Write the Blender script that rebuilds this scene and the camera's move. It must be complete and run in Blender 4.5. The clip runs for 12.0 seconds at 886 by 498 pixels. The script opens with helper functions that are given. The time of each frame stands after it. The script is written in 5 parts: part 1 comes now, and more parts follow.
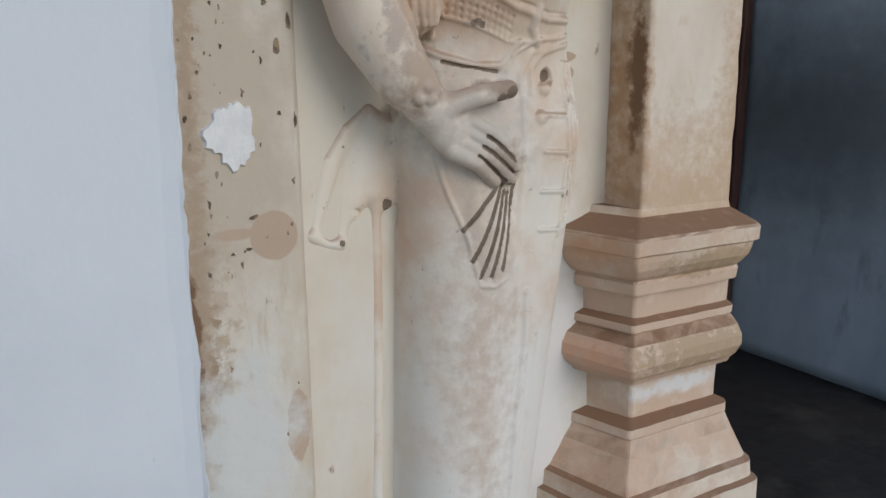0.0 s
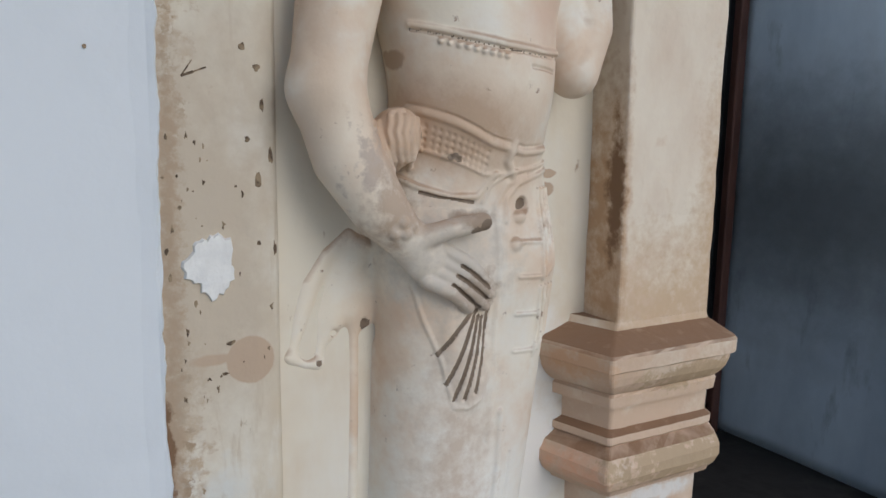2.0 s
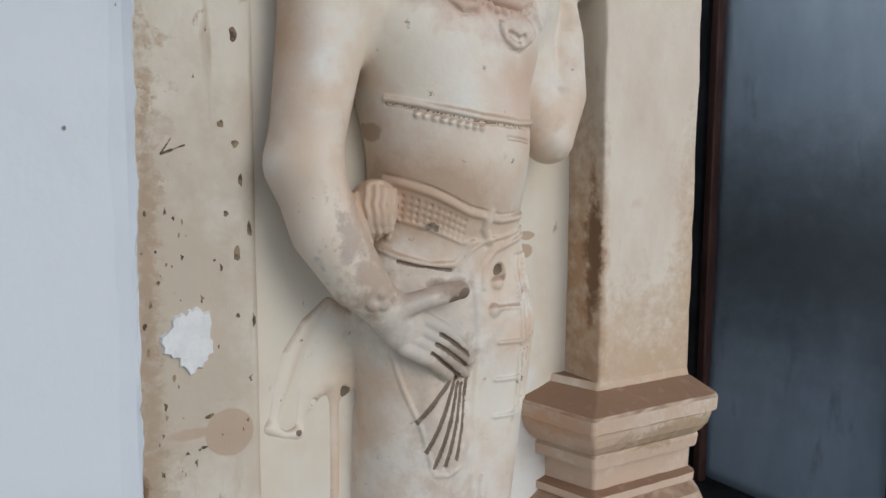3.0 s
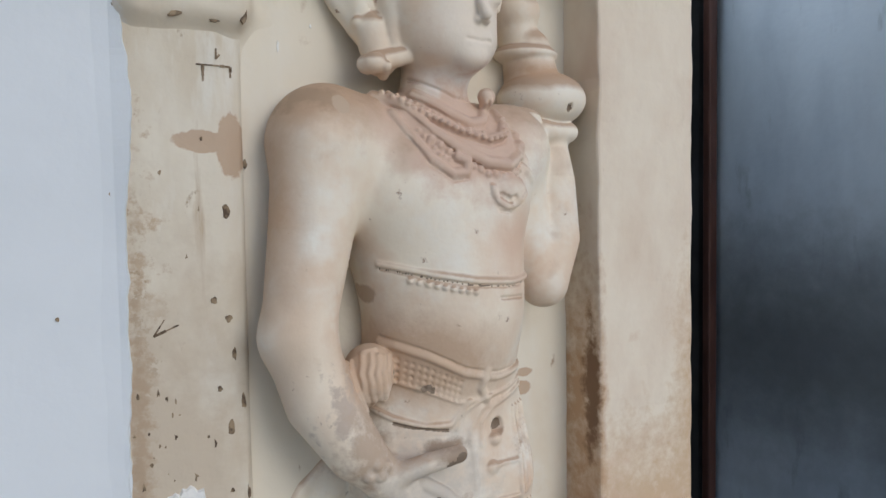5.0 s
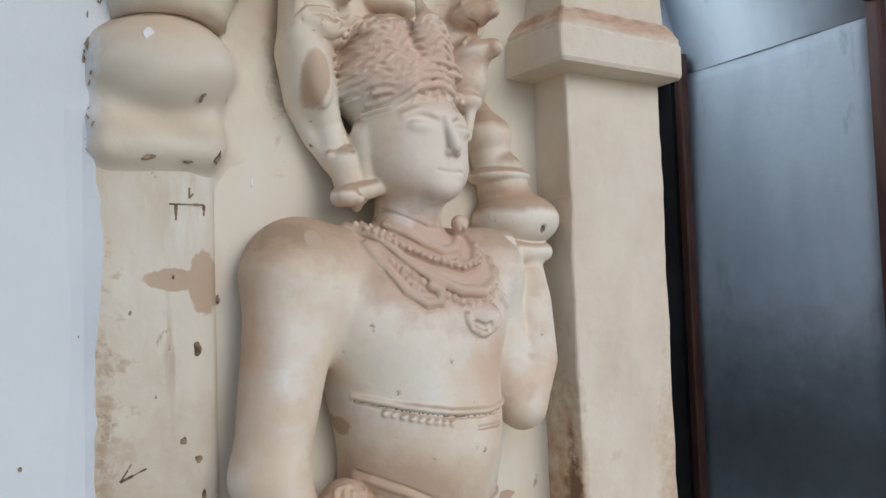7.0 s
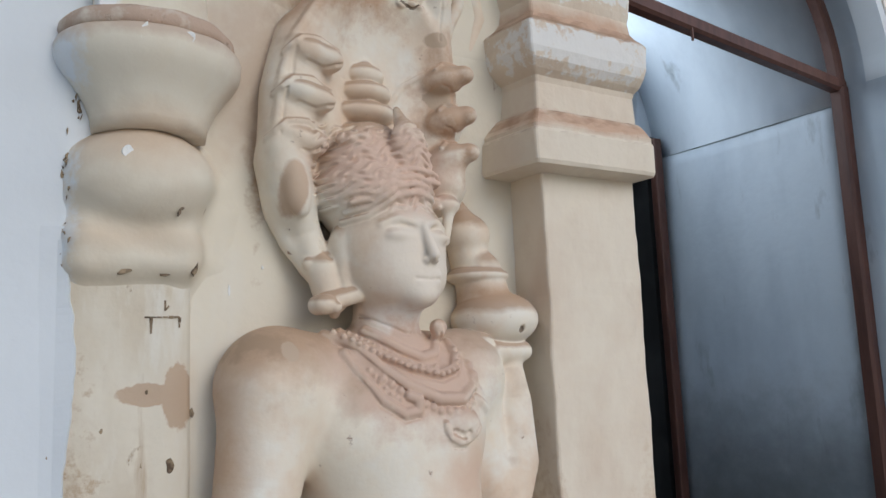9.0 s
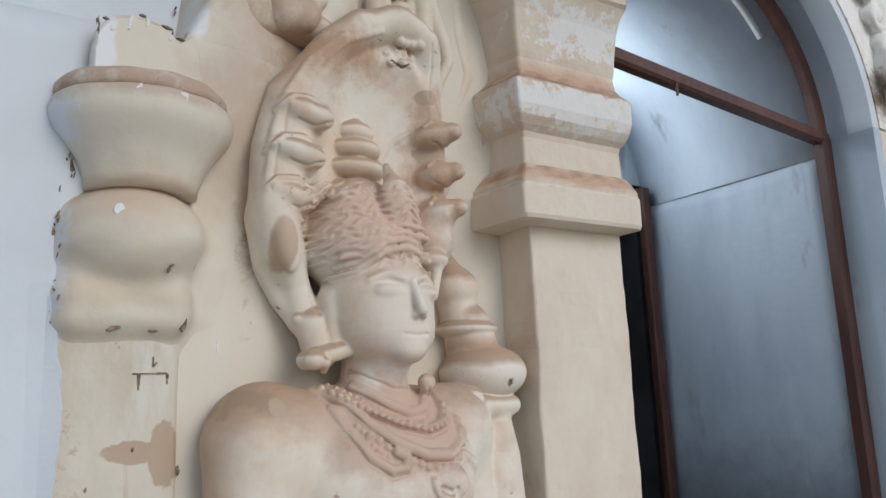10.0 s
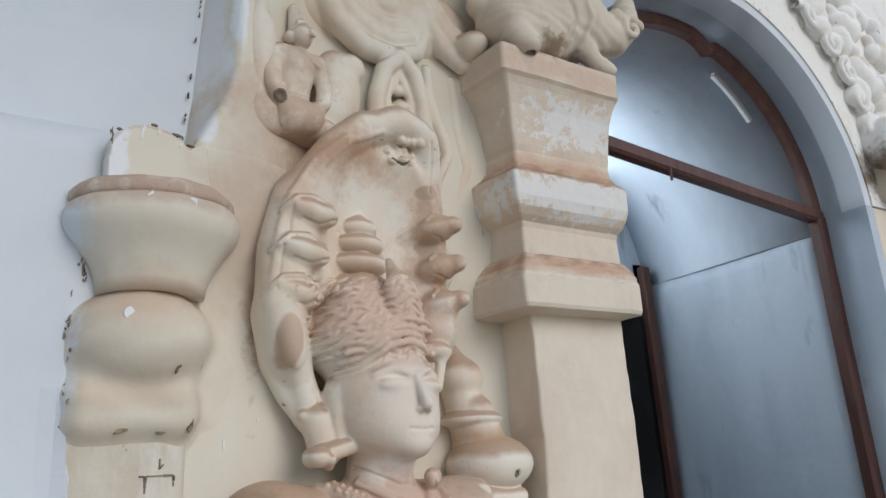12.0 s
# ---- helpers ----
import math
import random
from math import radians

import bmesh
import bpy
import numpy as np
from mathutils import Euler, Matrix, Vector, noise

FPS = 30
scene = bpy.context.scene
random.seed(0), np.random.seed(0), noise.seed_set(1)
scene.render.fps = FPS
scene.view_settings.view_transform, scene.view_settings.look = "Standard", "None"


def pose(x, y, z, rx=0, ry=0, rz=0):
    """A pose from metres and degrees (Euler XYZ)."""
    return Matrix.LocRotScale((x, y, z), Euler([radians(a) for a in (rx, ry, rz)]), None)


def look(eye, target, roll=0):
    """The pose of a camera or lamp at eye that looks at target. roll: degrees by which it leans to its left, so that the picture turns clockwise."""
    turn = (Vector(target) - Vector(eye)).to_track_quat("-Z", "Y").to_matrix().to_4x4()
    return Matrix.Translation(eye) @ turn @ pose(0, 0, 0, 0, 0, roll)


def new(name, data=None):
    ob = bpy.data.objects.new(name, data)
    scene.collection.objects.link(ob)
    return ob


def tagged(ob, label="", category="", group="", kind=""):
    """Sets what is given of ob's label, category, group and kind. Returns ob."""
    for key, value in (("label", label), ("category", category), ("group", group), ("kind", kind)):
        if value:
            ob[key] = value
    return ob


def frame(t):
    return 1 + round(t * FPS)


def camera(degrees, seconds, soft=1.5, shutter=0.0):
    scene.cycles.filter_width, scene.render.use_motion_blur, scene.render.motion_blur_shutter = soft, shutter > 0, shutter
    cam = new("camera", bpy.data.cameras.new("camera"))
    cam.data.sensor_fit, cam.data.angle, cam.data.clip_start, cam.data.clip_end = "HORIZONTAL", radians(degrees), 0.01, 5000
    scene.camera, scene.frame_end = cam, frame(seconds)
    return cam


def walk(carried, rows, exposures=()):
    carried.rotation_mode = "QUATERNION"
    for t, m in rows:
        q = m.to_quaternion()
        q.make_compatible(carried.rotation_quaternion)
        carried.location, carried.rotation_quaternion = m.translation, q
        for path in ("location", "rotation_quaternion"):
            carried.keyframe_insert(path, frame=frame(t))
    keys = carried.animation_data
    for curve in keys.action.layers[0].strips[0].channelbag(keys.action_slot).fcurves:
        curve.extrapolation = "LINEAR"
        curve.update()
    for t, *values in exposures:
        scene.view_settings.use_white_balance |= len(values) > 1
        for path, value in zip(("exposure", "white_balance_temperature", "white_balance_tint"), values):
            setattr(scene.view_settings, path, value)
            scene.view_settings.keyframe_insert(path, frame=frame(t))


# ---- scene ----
cam = camera(60.4, 12.0)
PATH = [
    (0, (0.124, -0.028, 0.914), (1.097, 1.667, 0.492), -0.4),
    (0.5, (0.129, -0.035, 0.955), (1.105, 1.664, 0.557), -0.1),
    (1, (0.139, -0.043, 0.992), (1.12, 1.659, 0.621), 0.8),
    (1.5, (0.152, -0.047, 1.027), (1.135, 1.665, 0.702), 1.5),
    (2, (0.165, -0.057, 1.06), (1.136, 1.662, 0.743), 0.9),
    (2.5, (0.175, -0.067, 1.09), (1.173, 1.646, 0.83), 0.6),
    (3, (0.178, -0.072, 1.113), (1.179, 1.646, 0.895), 0.3),
    (3.2, (0.181, -0.073, 1.118), (1.178, 1.648, 0.913), 0.1),
    (4.8, (0.195, -0.061, 1.319), (1.2, 1.662, 1.176), -0.3),
    (5, (0.197, -0.062, 1.312), (1.201, 1.665, 1.205), -0.9),
    (5.5, (0.208, -0.069, 1.337), (1.228, 1.651, 1.305), -1.4),
    (6, (0.215, -0.068, 1.36), (1.25, 1.643, 1.365), -1.0),
    (6.5, (0.216, -0.077, 1.384), (1.256, 1.631, 1.45), -1.6),
    (7, (0.221, -0.076, 1.394), (1.253, 1.635, 1.495), -1.9),
    (7.2, (0.217, -0.078, 1.397), (1.251, 1.629, 1.539), -2.1),
    (8.8, (0.226, -0.09, 1.462), (1.295, 1.583, 1.701), -2.0),
    (9, (0.226, -0.088, 1.465), (1.293, 1.582, 1.732), -2.4),
    (9.5, (0.227, -0.1, 1.475), (1.309, 1.55, 1.8), -2.6),
    (10, (0.224, -0.106, 1.486), (1.302, 1.536, 1.86), -2.4),
    (10.5, (0.223, -0.112, 1.497), (1.29, 1.529, 1.906), -3.0),
    (11, (0.219, -0.117, 1.5), (1.281, 1.51, 1.975), -3.5),
    (11.5, (0.212, -0.126, 1.503), (1.261, 1.494, 2.027), -3.8),
    (12, (0.209, -0.135, 1.509), (1.263, 1.467, 2.078), -3.7),
]
walk(cam, [(t, look(eye, target, roll)) for t, eye, target, roll in PATH], [(0, -0.20), (3, -0.14), (6, -0.06), (12, -0.04)])

# ---- light ----
world = bpy.data.worlds.new("sky")
scene.world = world
world.use_nodes = True
sky = world.node_tree.nodes.new("ShaderNodeTexSky")
sky.sky_type, sky.sun_disc = "NISHITA", False
sky.sun_elevation, sky.sun_rotation = radians(40), radians(165)
world.node_tree.links.new(sky.outputs[0], world.node_tree.nodes["Background"].inputs[0])
world.node_tree.nodes["Background"].inputs[1].default_value = 0.15
sun = new("sun", bpy.data.lights.new("sun", "SUN"))
sun.data.energy, sun.data.angle, sun.data.color = 0.9, radians(30), (1.0, 0.98, 0.95)
sun.matrix_world = look((2.6, -6, 4.4), (0.9, 1.1, 1.2))


# ---- materials ----
def mat(name, base, rough=0.8, stains=(), bump=0.3, bump_scale=60.0, metal=0.0, spec=0.3, zones=(), dust=None):
    """stains: (colour, noise scale, low, high, stretch xyz, detail); zones: patches of colour with a place, (colour,
    centre, radii, raggedness, softness, noise scale);
    dust: (colour, least upward normal, strength) of what has settled on ledges; a fourth value lays it over the zones."""
    m = bpy.data.materials.new(name)
    m.use_nodes = True
    n, l = m.node_tree.nodes, m.node_tree.links
    bsdf = n["Principled BSDF"]
    bsdf.inputs["Roughness"].default_value = rough
    bsdf.inputs["Metallic"].default_value = metal
    bsdf.inputs["Specular IOR Level"].default_value = spec
    co = n.new("ShaderNodeTexCoord")
    last = None
    for i, (col, scale, lo, hi, stretch, detail) in enumerate(stains):
        mp = n.new("ShaderNodeMapping")
        mp.inputs["Scale"].default_value = stretch
        mp.inputs["Location"].default_value = (3.1 * i, 1.7 * i, 2.3 * i)
        l.new(co.outputs["Object"], mp.inputs["Vector"])
        no = n.new("ShaderNodeTexNoise")
        no.inputs["Scale"].default_value, no.inputs["Detail"].default_value = scale, detail
        no.inputs["Roughness"].default_value = 0.62
        l.new(mp.outputs[0], no.inputs["Vector"])
        ramp = n.new("ShaderNodeValToRGB")
        ramp.color_ramp.elements[0].position, ramp.color_ramp.elements[1].position = lo, hi
        l.new(no.outputs["Fac"], ramp.inputs["Fac"])
        mix = n.new("ShaderNodeMix")
        mix.data_type = "RGBA"
        l.new(ramp.outputs["Color"], mix.inputs["Factor"])
        if last is None:
            mix.inputs["A"].default_value = (*base, 1)
        else:
            l.new(last, mix.inputs["A"])
        mix.inputs["B"].default_value = (*col, 1)
        last = mix.outputs["Result"]
    def over(factor, col):
        mix = n.new("ShaderNodeMix")
        mix.data_type = "RGBA"
        l.new(factor, mix.inputs["Factor"])
        if last is None:
            mix.inputs["A"].default_value = (*base, 1)
        else:
            l.new(last, mix.inputs["A"])
        mix.inputs["B"].default_value = (*col, 1)
        return mix.outputs["Result"]

    def calc(op, a, b=0.0):
        m_ = n.new("ShaderNodeMath")
        m_.operation = op
        for i, v in enumerate((a, b)):
            if isinstance(v, (int, float)):
                m_.inputs[i].default_value = v
            else:
                l.new(v, m_.inputs[i])
        return m_.outputs[0]

    def settle():
        geo = n.new("ShaderNodeNewGeometry")
        sep = n.new("ShaderNodeSeparateXYZ")
        l.new(geo.outputs["Normal"], sep.inputs[0])
        no = n.new("ShaderNodeTexNoise")
        no.inputs["Scale"].default_value, no.inputs["Detail"].default_value = 24, 5
        l.new(co.outputs["Object"], no.inputs["Vector"])
        up = calc("ADD", sep.outputs["Z"], calc("MULTIPLY", calc("SUBTRACT", no.outputs["Fac"], 0.5), 0.55))
        mr = n.new("ShaderNodeMapRange")
        mr.inputs["From Min"].default_value, mr.inputs["From Max"].default_value = dust[1], dust[1] + 0.35
        mr.inputs["To Max"].default_value = dust[2]
        l.new(up, mr.inputs["Value"])
        return over(mr.outputs[0], dust[0])

    if dust and len(dust) == 3:
        last = settle()
    rag = {}
    for col, centre, radii, ragged, soft, scale in zones:
        if scale not in rag:
            no = n.new("ShaderNodeTexNoise")
            no.inputs["Scale"].default_value, no.inputs["Detail"].default_value = scale, 5
            no.inputs["Roughness"].default_value = 0.65
            l.new(co.outputs["Object"], no.inputs["Vector"])
            rag[scale] = calc("SUBTRACT", no.outputs["Fac"], 0.5)
        sub = n.new("ShaderNodeVectorMath")
        sub.operation = "SUBTRACT"
        l.new(co.outputs["Object"], sub.inputs[0])
        sub.inputs[1].default_value = centre
        div = n.new("ShaderNodeVectorMath")
        div.operation = "DIVIDE"
        l.new(sub.outputs[0], div.inputs[0])
        div.inputs[1].default_value = radii
        ln = n.new("ShaderNodeVectorMath")
        ln.operation = "LENGTH"
        l.new(div.outputs[0], ln.inputs[0])
        dist = calc("ADD", ln.outputs["Value"], calc("MULTIPLY", rag[scale], ragged * 4))
        mr = n.new("ShaderNodeMapRange")
        mr.inputs["From Min"].default_value, mr.inputs["From Max"].default_value = 1 + soft, 1 - soft
        l.new(dist, mr.inputs["Value"])
        last = over(mr.outputs[0], col)
    if dust and len(dust) == 4:
        last = settle()
    if last is None:
        bsdf.inputs["Base Color"].default_value = (*base, 1)
    else:
        l.new(last, bsdf.inputs["Base Color"])
    if bump:
        nb = n.new("ShaderNodeTexNoise")
        nb.inputs["Scale"].default_value, nb.inputs["Detail"].default_value = bump_scale, 6
        l.new(co.outputs["Object"], nb.inputs["Vector"])
        bp = n.new("ShaderNodeBump")
        bp.inputs["Strength"].default_value, bp.inputs["Distance"].default_value = bump, 0.006
        l.new(nb.outputs["Fac"], bp.inputs["Height"])
        l.new(bp.outputs[0], bsdf.inputs["Normal"])
    return m


ONE = (1, 1, 1)
TAN, OCHRE, UMBER, CHALK = (0.50, 0.38, 0.28), (0.45, 0.34, 0.24), (0.22, 0.13, 0.075), (0.80, 0.80, 0.78)
M_CREAM = mat("cream_limewash", (0.72, 0.66, 0.55), 0.75, [
    ((0.64, 0.54, 0.42), 3.0, 0.48, 0.75, ONE, 4),
    ((0.74, 0.71, 0.64), 6.0, 0.5, 0.75, (1, 1, 0.35), 5),
    ((0.36, 0.25, 0.16), 26.0, 0.68, 0.75, (1, 1, 0.5), 8)], 0.2, 45, zones=[
    (TAN, (1.128, 1.2, 0.936), (0.022, 0.2, 0.015), 0.25, 0.1, 24.0),
    (TAN, (1.135, 1.2, 0.968), (0.018, 0.2, 0.009), 0.4, 0.1, 30.0),
    ((0.78, 0.80, 0.82), (0.545, 1.11, 2.13), (0.014, 0.06, 0.05), 0.5, 0.2, 20.0),
    ((0.78, 0.80, 0.82), (0.580, 1.11, 2.24), (0.014, 0.06, 0.08), 0.5, 0.2, 20.0),
    ((0.78, 0.80, 0.82), (0.602, 1.11, 2.40), (0.014, 0.06, 0.10), 0.5, 0.2, 20.0),
    ((0.72, 0.76, 0.80), (0.325, 1.10, 1.86), (0.036, 0.16, 0.14), 0.55, 0.35, 30.0),
    ((0.72, 0.76, 0.80), (0.330, 1.10, 1.68), (0.030, 0.16, 0.14), 0.55, 0.35, 30.0),
    ((0.56, 0.45, 0.36), (0.47, 1.0, 1.952), (0.16, 0.2, 0.014), 0.6, 0.5, 16.0),
    ((0.78, 0.79, 0.80), (0.398, 1.10, 2.03), (0.016, 0.05, 0.06), 0.6, 0.2, 26.0),
    ((0.73, 0.74, 0.74), (0.560, 1.165, 2.32), (0.045, 0.040, 0.30), 0.4, 0.3, 14.0),
    ((0.60, 0.47, 0.35), (0.47, 1.04, 1.80), (0.12, 0.10, 0.035), 0.5, 0.7, 9.0),
    ((0.62, 0.51, 0.39), (0.44, 1.06, 1.655), (0.12, 0.08, 0.018), 0.5, 0.7, 9.0),
    ((0.80, 0.79, 0.76), (1.08, 1.2, 0.32), (0.12, 0.2, 0.36), 0.5, 0.4, 12.0),
    ((0.44, 0.32, 0.22), (0.655, 1.17, 1.88), (0.020, 0.1, 0.16), 0.9, 0.5, 26.0),
    ((0.52, 0.40, 0.29), (0.72, 1.17, 2.12), (0.06, 0.1, 0.03), 0.9, 0.5, 26.0),
    ((0.56, 0.44, 0.33), (0.68, 1.15, 2.19), (0.10, 0.1, 0.05), 0.8, 0.6, 16.0),
    ((0.60, 0.49, 0.39), (0.62, 1.12, 2.02), (0.06, 0.10, 0.16), 0.8, 0.8, 10.0)], dust=((0.44, 0.31, 0.22), 0.45, 0.8))
M_STRIP = mat("chipped_limewash", (0.68, 0.625, 0.525), 0.8, [
    ((0.55, 0.46, 0.34), 4.0, 0.45, 0.7, (1, 1, 0.4), 5),
    ((0.70, 0.66, 0.58), 14.0, 0.52, 0.62, (1, 1, 0.25), 6),
    ((0.46, 0.36, 0.25), 20.0, 0.60, 0.72, (1, 1, 0.12), 7),
    ((0.34, 0.25, 0.16), 34.0, 0.66, 0.72, (1, 1, 0.5), 8)], 0.3, 50, zones=[
    ((0.48, 0.37, 0.26), (0.375, 1.13, 0.72), (0.025, 0.1, 0.36), 1.6, 0.4, 44.0),
    ((0.36, 0.26, 0.17), (0.368, 1.13, 0.78), (0.015, 0.1, 0.30), 1.6, 0.2, 52.0),
    ((0.55, 0.47, 0.37), (0.42, 1.13, 0.88), (0.10, 0.2, 0.32), 0.5, 0.45, 14.0),
    (OCHRE, (0.354, 1.13, 0.55), (0.014, 0.1, 0.30), 1.2, 0.7, 40.0),
    (OCHRE, (0.365, 1.13, 0.95), (0.012, 0.1, 0.25), 1.4, 0.7, 60.0),
    (UMBER, (0.349, 1.13, 0.52), (0.010, 0.1, 0.12), 0.8, 0.2, 30.0),
    (TAN, (0.481, 1.13, 0.683), (0.040, 0.1, 0.040), 0.08, 0.04, 14.0),
    (TAN, (0.425, 1.13, 0.690), (0.040, 0.1, 0.009), 0.2, 0.25, 30.0),
    (TAN, (0.507, 1.13, 0.35), (0.021, 0.1, 0.066), 0.25, 0.05, 16.0),
    (TAN, (0.515, 1.13, 1.415), (0.026, 0.1, 0.050), 0.25, 0.05, 25.0),
    (TAN, (0.470, 1.13, 1.420), (0.046, 0.1, 0.017), 0.25, 0.06, 25.0),
    ((0.66, 0.66, 0.62), (0.42, 1.13, 0.30), (0.09, 0.1, 0.16), 0.6, 0.3, 12.0)])
M_STATUE = mat("statue_limewash", (0.78, 0.70, 0.58), 0.58, [
    ((0.66, 0.48, 0.35), 4.5, 0.42, 0.72, ONE, 5),
    ((0.78, 0.74, 0.66), 8.0, 0.48, 0.7, ONE, 4),
    ((0.30, 0.20, 0.14), 42.0, 0.665, 0.73, ONE, 8)], 0.16, 60, zones=[
    ((0.80, 0.77, 0.71), (0.90, 1.05, 0.12), (0.26, 0.2, 0.42), 0.5, 0.5, 9.0),
    ((0.54, 0.37, 0.25), (0.565, 1.12, 1.28), (0.030, 0.12, 0.22), 0.5, 0.8, 9.0),
    ((0.50, 0.345, 0.235), (0.635, 1.10, 1.49), (0.10, 0.2, 0.05), 0.6, 0.7, 16.0),
    ((0.40, 0.28, 0.19), (0.615, 1.10, 1.487), (0.05, 0.2, 0.022), 1.0, 0.5, 30.0),
    ((0.52, 0.36, 0.25), (0.69, 1.08, 1.06), (0.035, 0.2, 0.07), 0.6, 0.5, 18.0),
    ((0.68, 0.50, 0.38), (0.97, 1.0, 1.25), (0.07, 0.2, 0.05), 0.5, 0.7, 14.0),
    ((0.66, 0.50, 0.39), (0.845, 0.98, 1.60), (0.035, 0.1, 0.05), 0.4, 0.8, 14.0),
    ((0.52, 0.34, 0.23), (0.74, 1.10, 2.11), (0.14, 0.2, 0.05), 0.7, 0.5, 20.0),
    ((0.54, 0.40, 0.30), (0.70, 1.08, 2.19), (0.07, 0.2, 0.03), 0.8, 0.5, 20.0),
    ((0.58, 0.45, 0.35), (0.74, 1.08, 2.30), (0.05, 0.2, 0.05), 1.0, 0.6, 24.0),
    ((0.54, 0.37, 0.26), (1.01, 1.08, 1.93), (0.05, 0.2, 0.12), 0.8, 0.5, 24.0),
    ((0.50, 0.34, 0.23), (1.15, 1.10, 1.575), (0.09, 0.2, 0.020), 0.5, 0.6, 18.0),
    ((0.76, 0.67, 0.57), (0.885, 0.98, 1.625), (0.085, 0.10, 0.085), 0.2, 0.25, 18.0),
    ((0.82, 0.79, 0.74), (0.875, 1.05, 1.520), (0.060, 0.06, 0.030), 0.2, 0.3, 18.0),
    ((0.60, 0.43, 0.335), (0.885, 1.0, 1.435), (0.15, 0.2, 0.095), 0.4, 0.3, 18.0),
    ((0.66, 0.475, 0.375), (0.86, 1.02, 1.785), (0.13, 0.2, 0.075), 0.3, 0.3, 18.0),
    ((0.58, 0.42, 0.30), (0.78, 1.04, 1.06), (0.13, 0.2, 0.07), 0.4, 0.35, 18.0),
    ((0.50, 0.41, 0.34), (0.645, 1.0, 1.0), (0.026, 0.2, 0.036), 1.8, 0.6, 36.0),
    ((0.48, 0.37, 0.28), (0.69, 1.0, 0.93), (0.045, 0.2, 0.06), 1.0, 0.6, 40.0),
    ((0.57, 0.51, 0.44), (0.80, 1.0, 0.84), (0.09, 0.2, 0.07), 0.8, 0.6, 30.0),
    ((0.42, 0.34, 0.27), (0.84, 1.0, 0.78), (0.04, 0.2, 0.035), 0.8, 0.3, 34.0),
    ((0.36, 0.27, 0.20), (0.83, 1.0, 0.905), (0.035, 0.2, 0.014), 0.6, 0.4, 30.0),
    ((0.60, 0.50, 0.41), (0.82, 1.0, 0.46), (0.045, 0.2, 0.20), 1.2, 0.9, 34.0),
    ((0.55, 0.41, 0.30), (0.685, 1.07, 1.745), (0.022, 0.2, 0.045), 0.2, 0.1, 20.0),
    (TAN, (0.722, 1.10, 1.165), (0.014, 0.2, 0.022), 0.2, 0.08, 20.0),
    (TAN, (0.800, 1.0, 1.010), (0.016, 0.2, 0.008), 0.3, 0.1, 20.0),
    ((0.50, 0.38, 0.28), (0.66, 1.0, 1.475), (0.014, 0.2, 0.016), 0.4, 0.1, 30.0),
    (TAN, (0.985, 1.07, 2.06), (0.024, 0.2, 0.015), 0.2, 0.08, 20.0),
    (TAN, (0.99, 1.07, 1.945), (0.026, 0.2, 0.020), 0.4, 0.08, 30.0)], dust=((0.41, 0.27, 0.18), 0.22, 0.8))
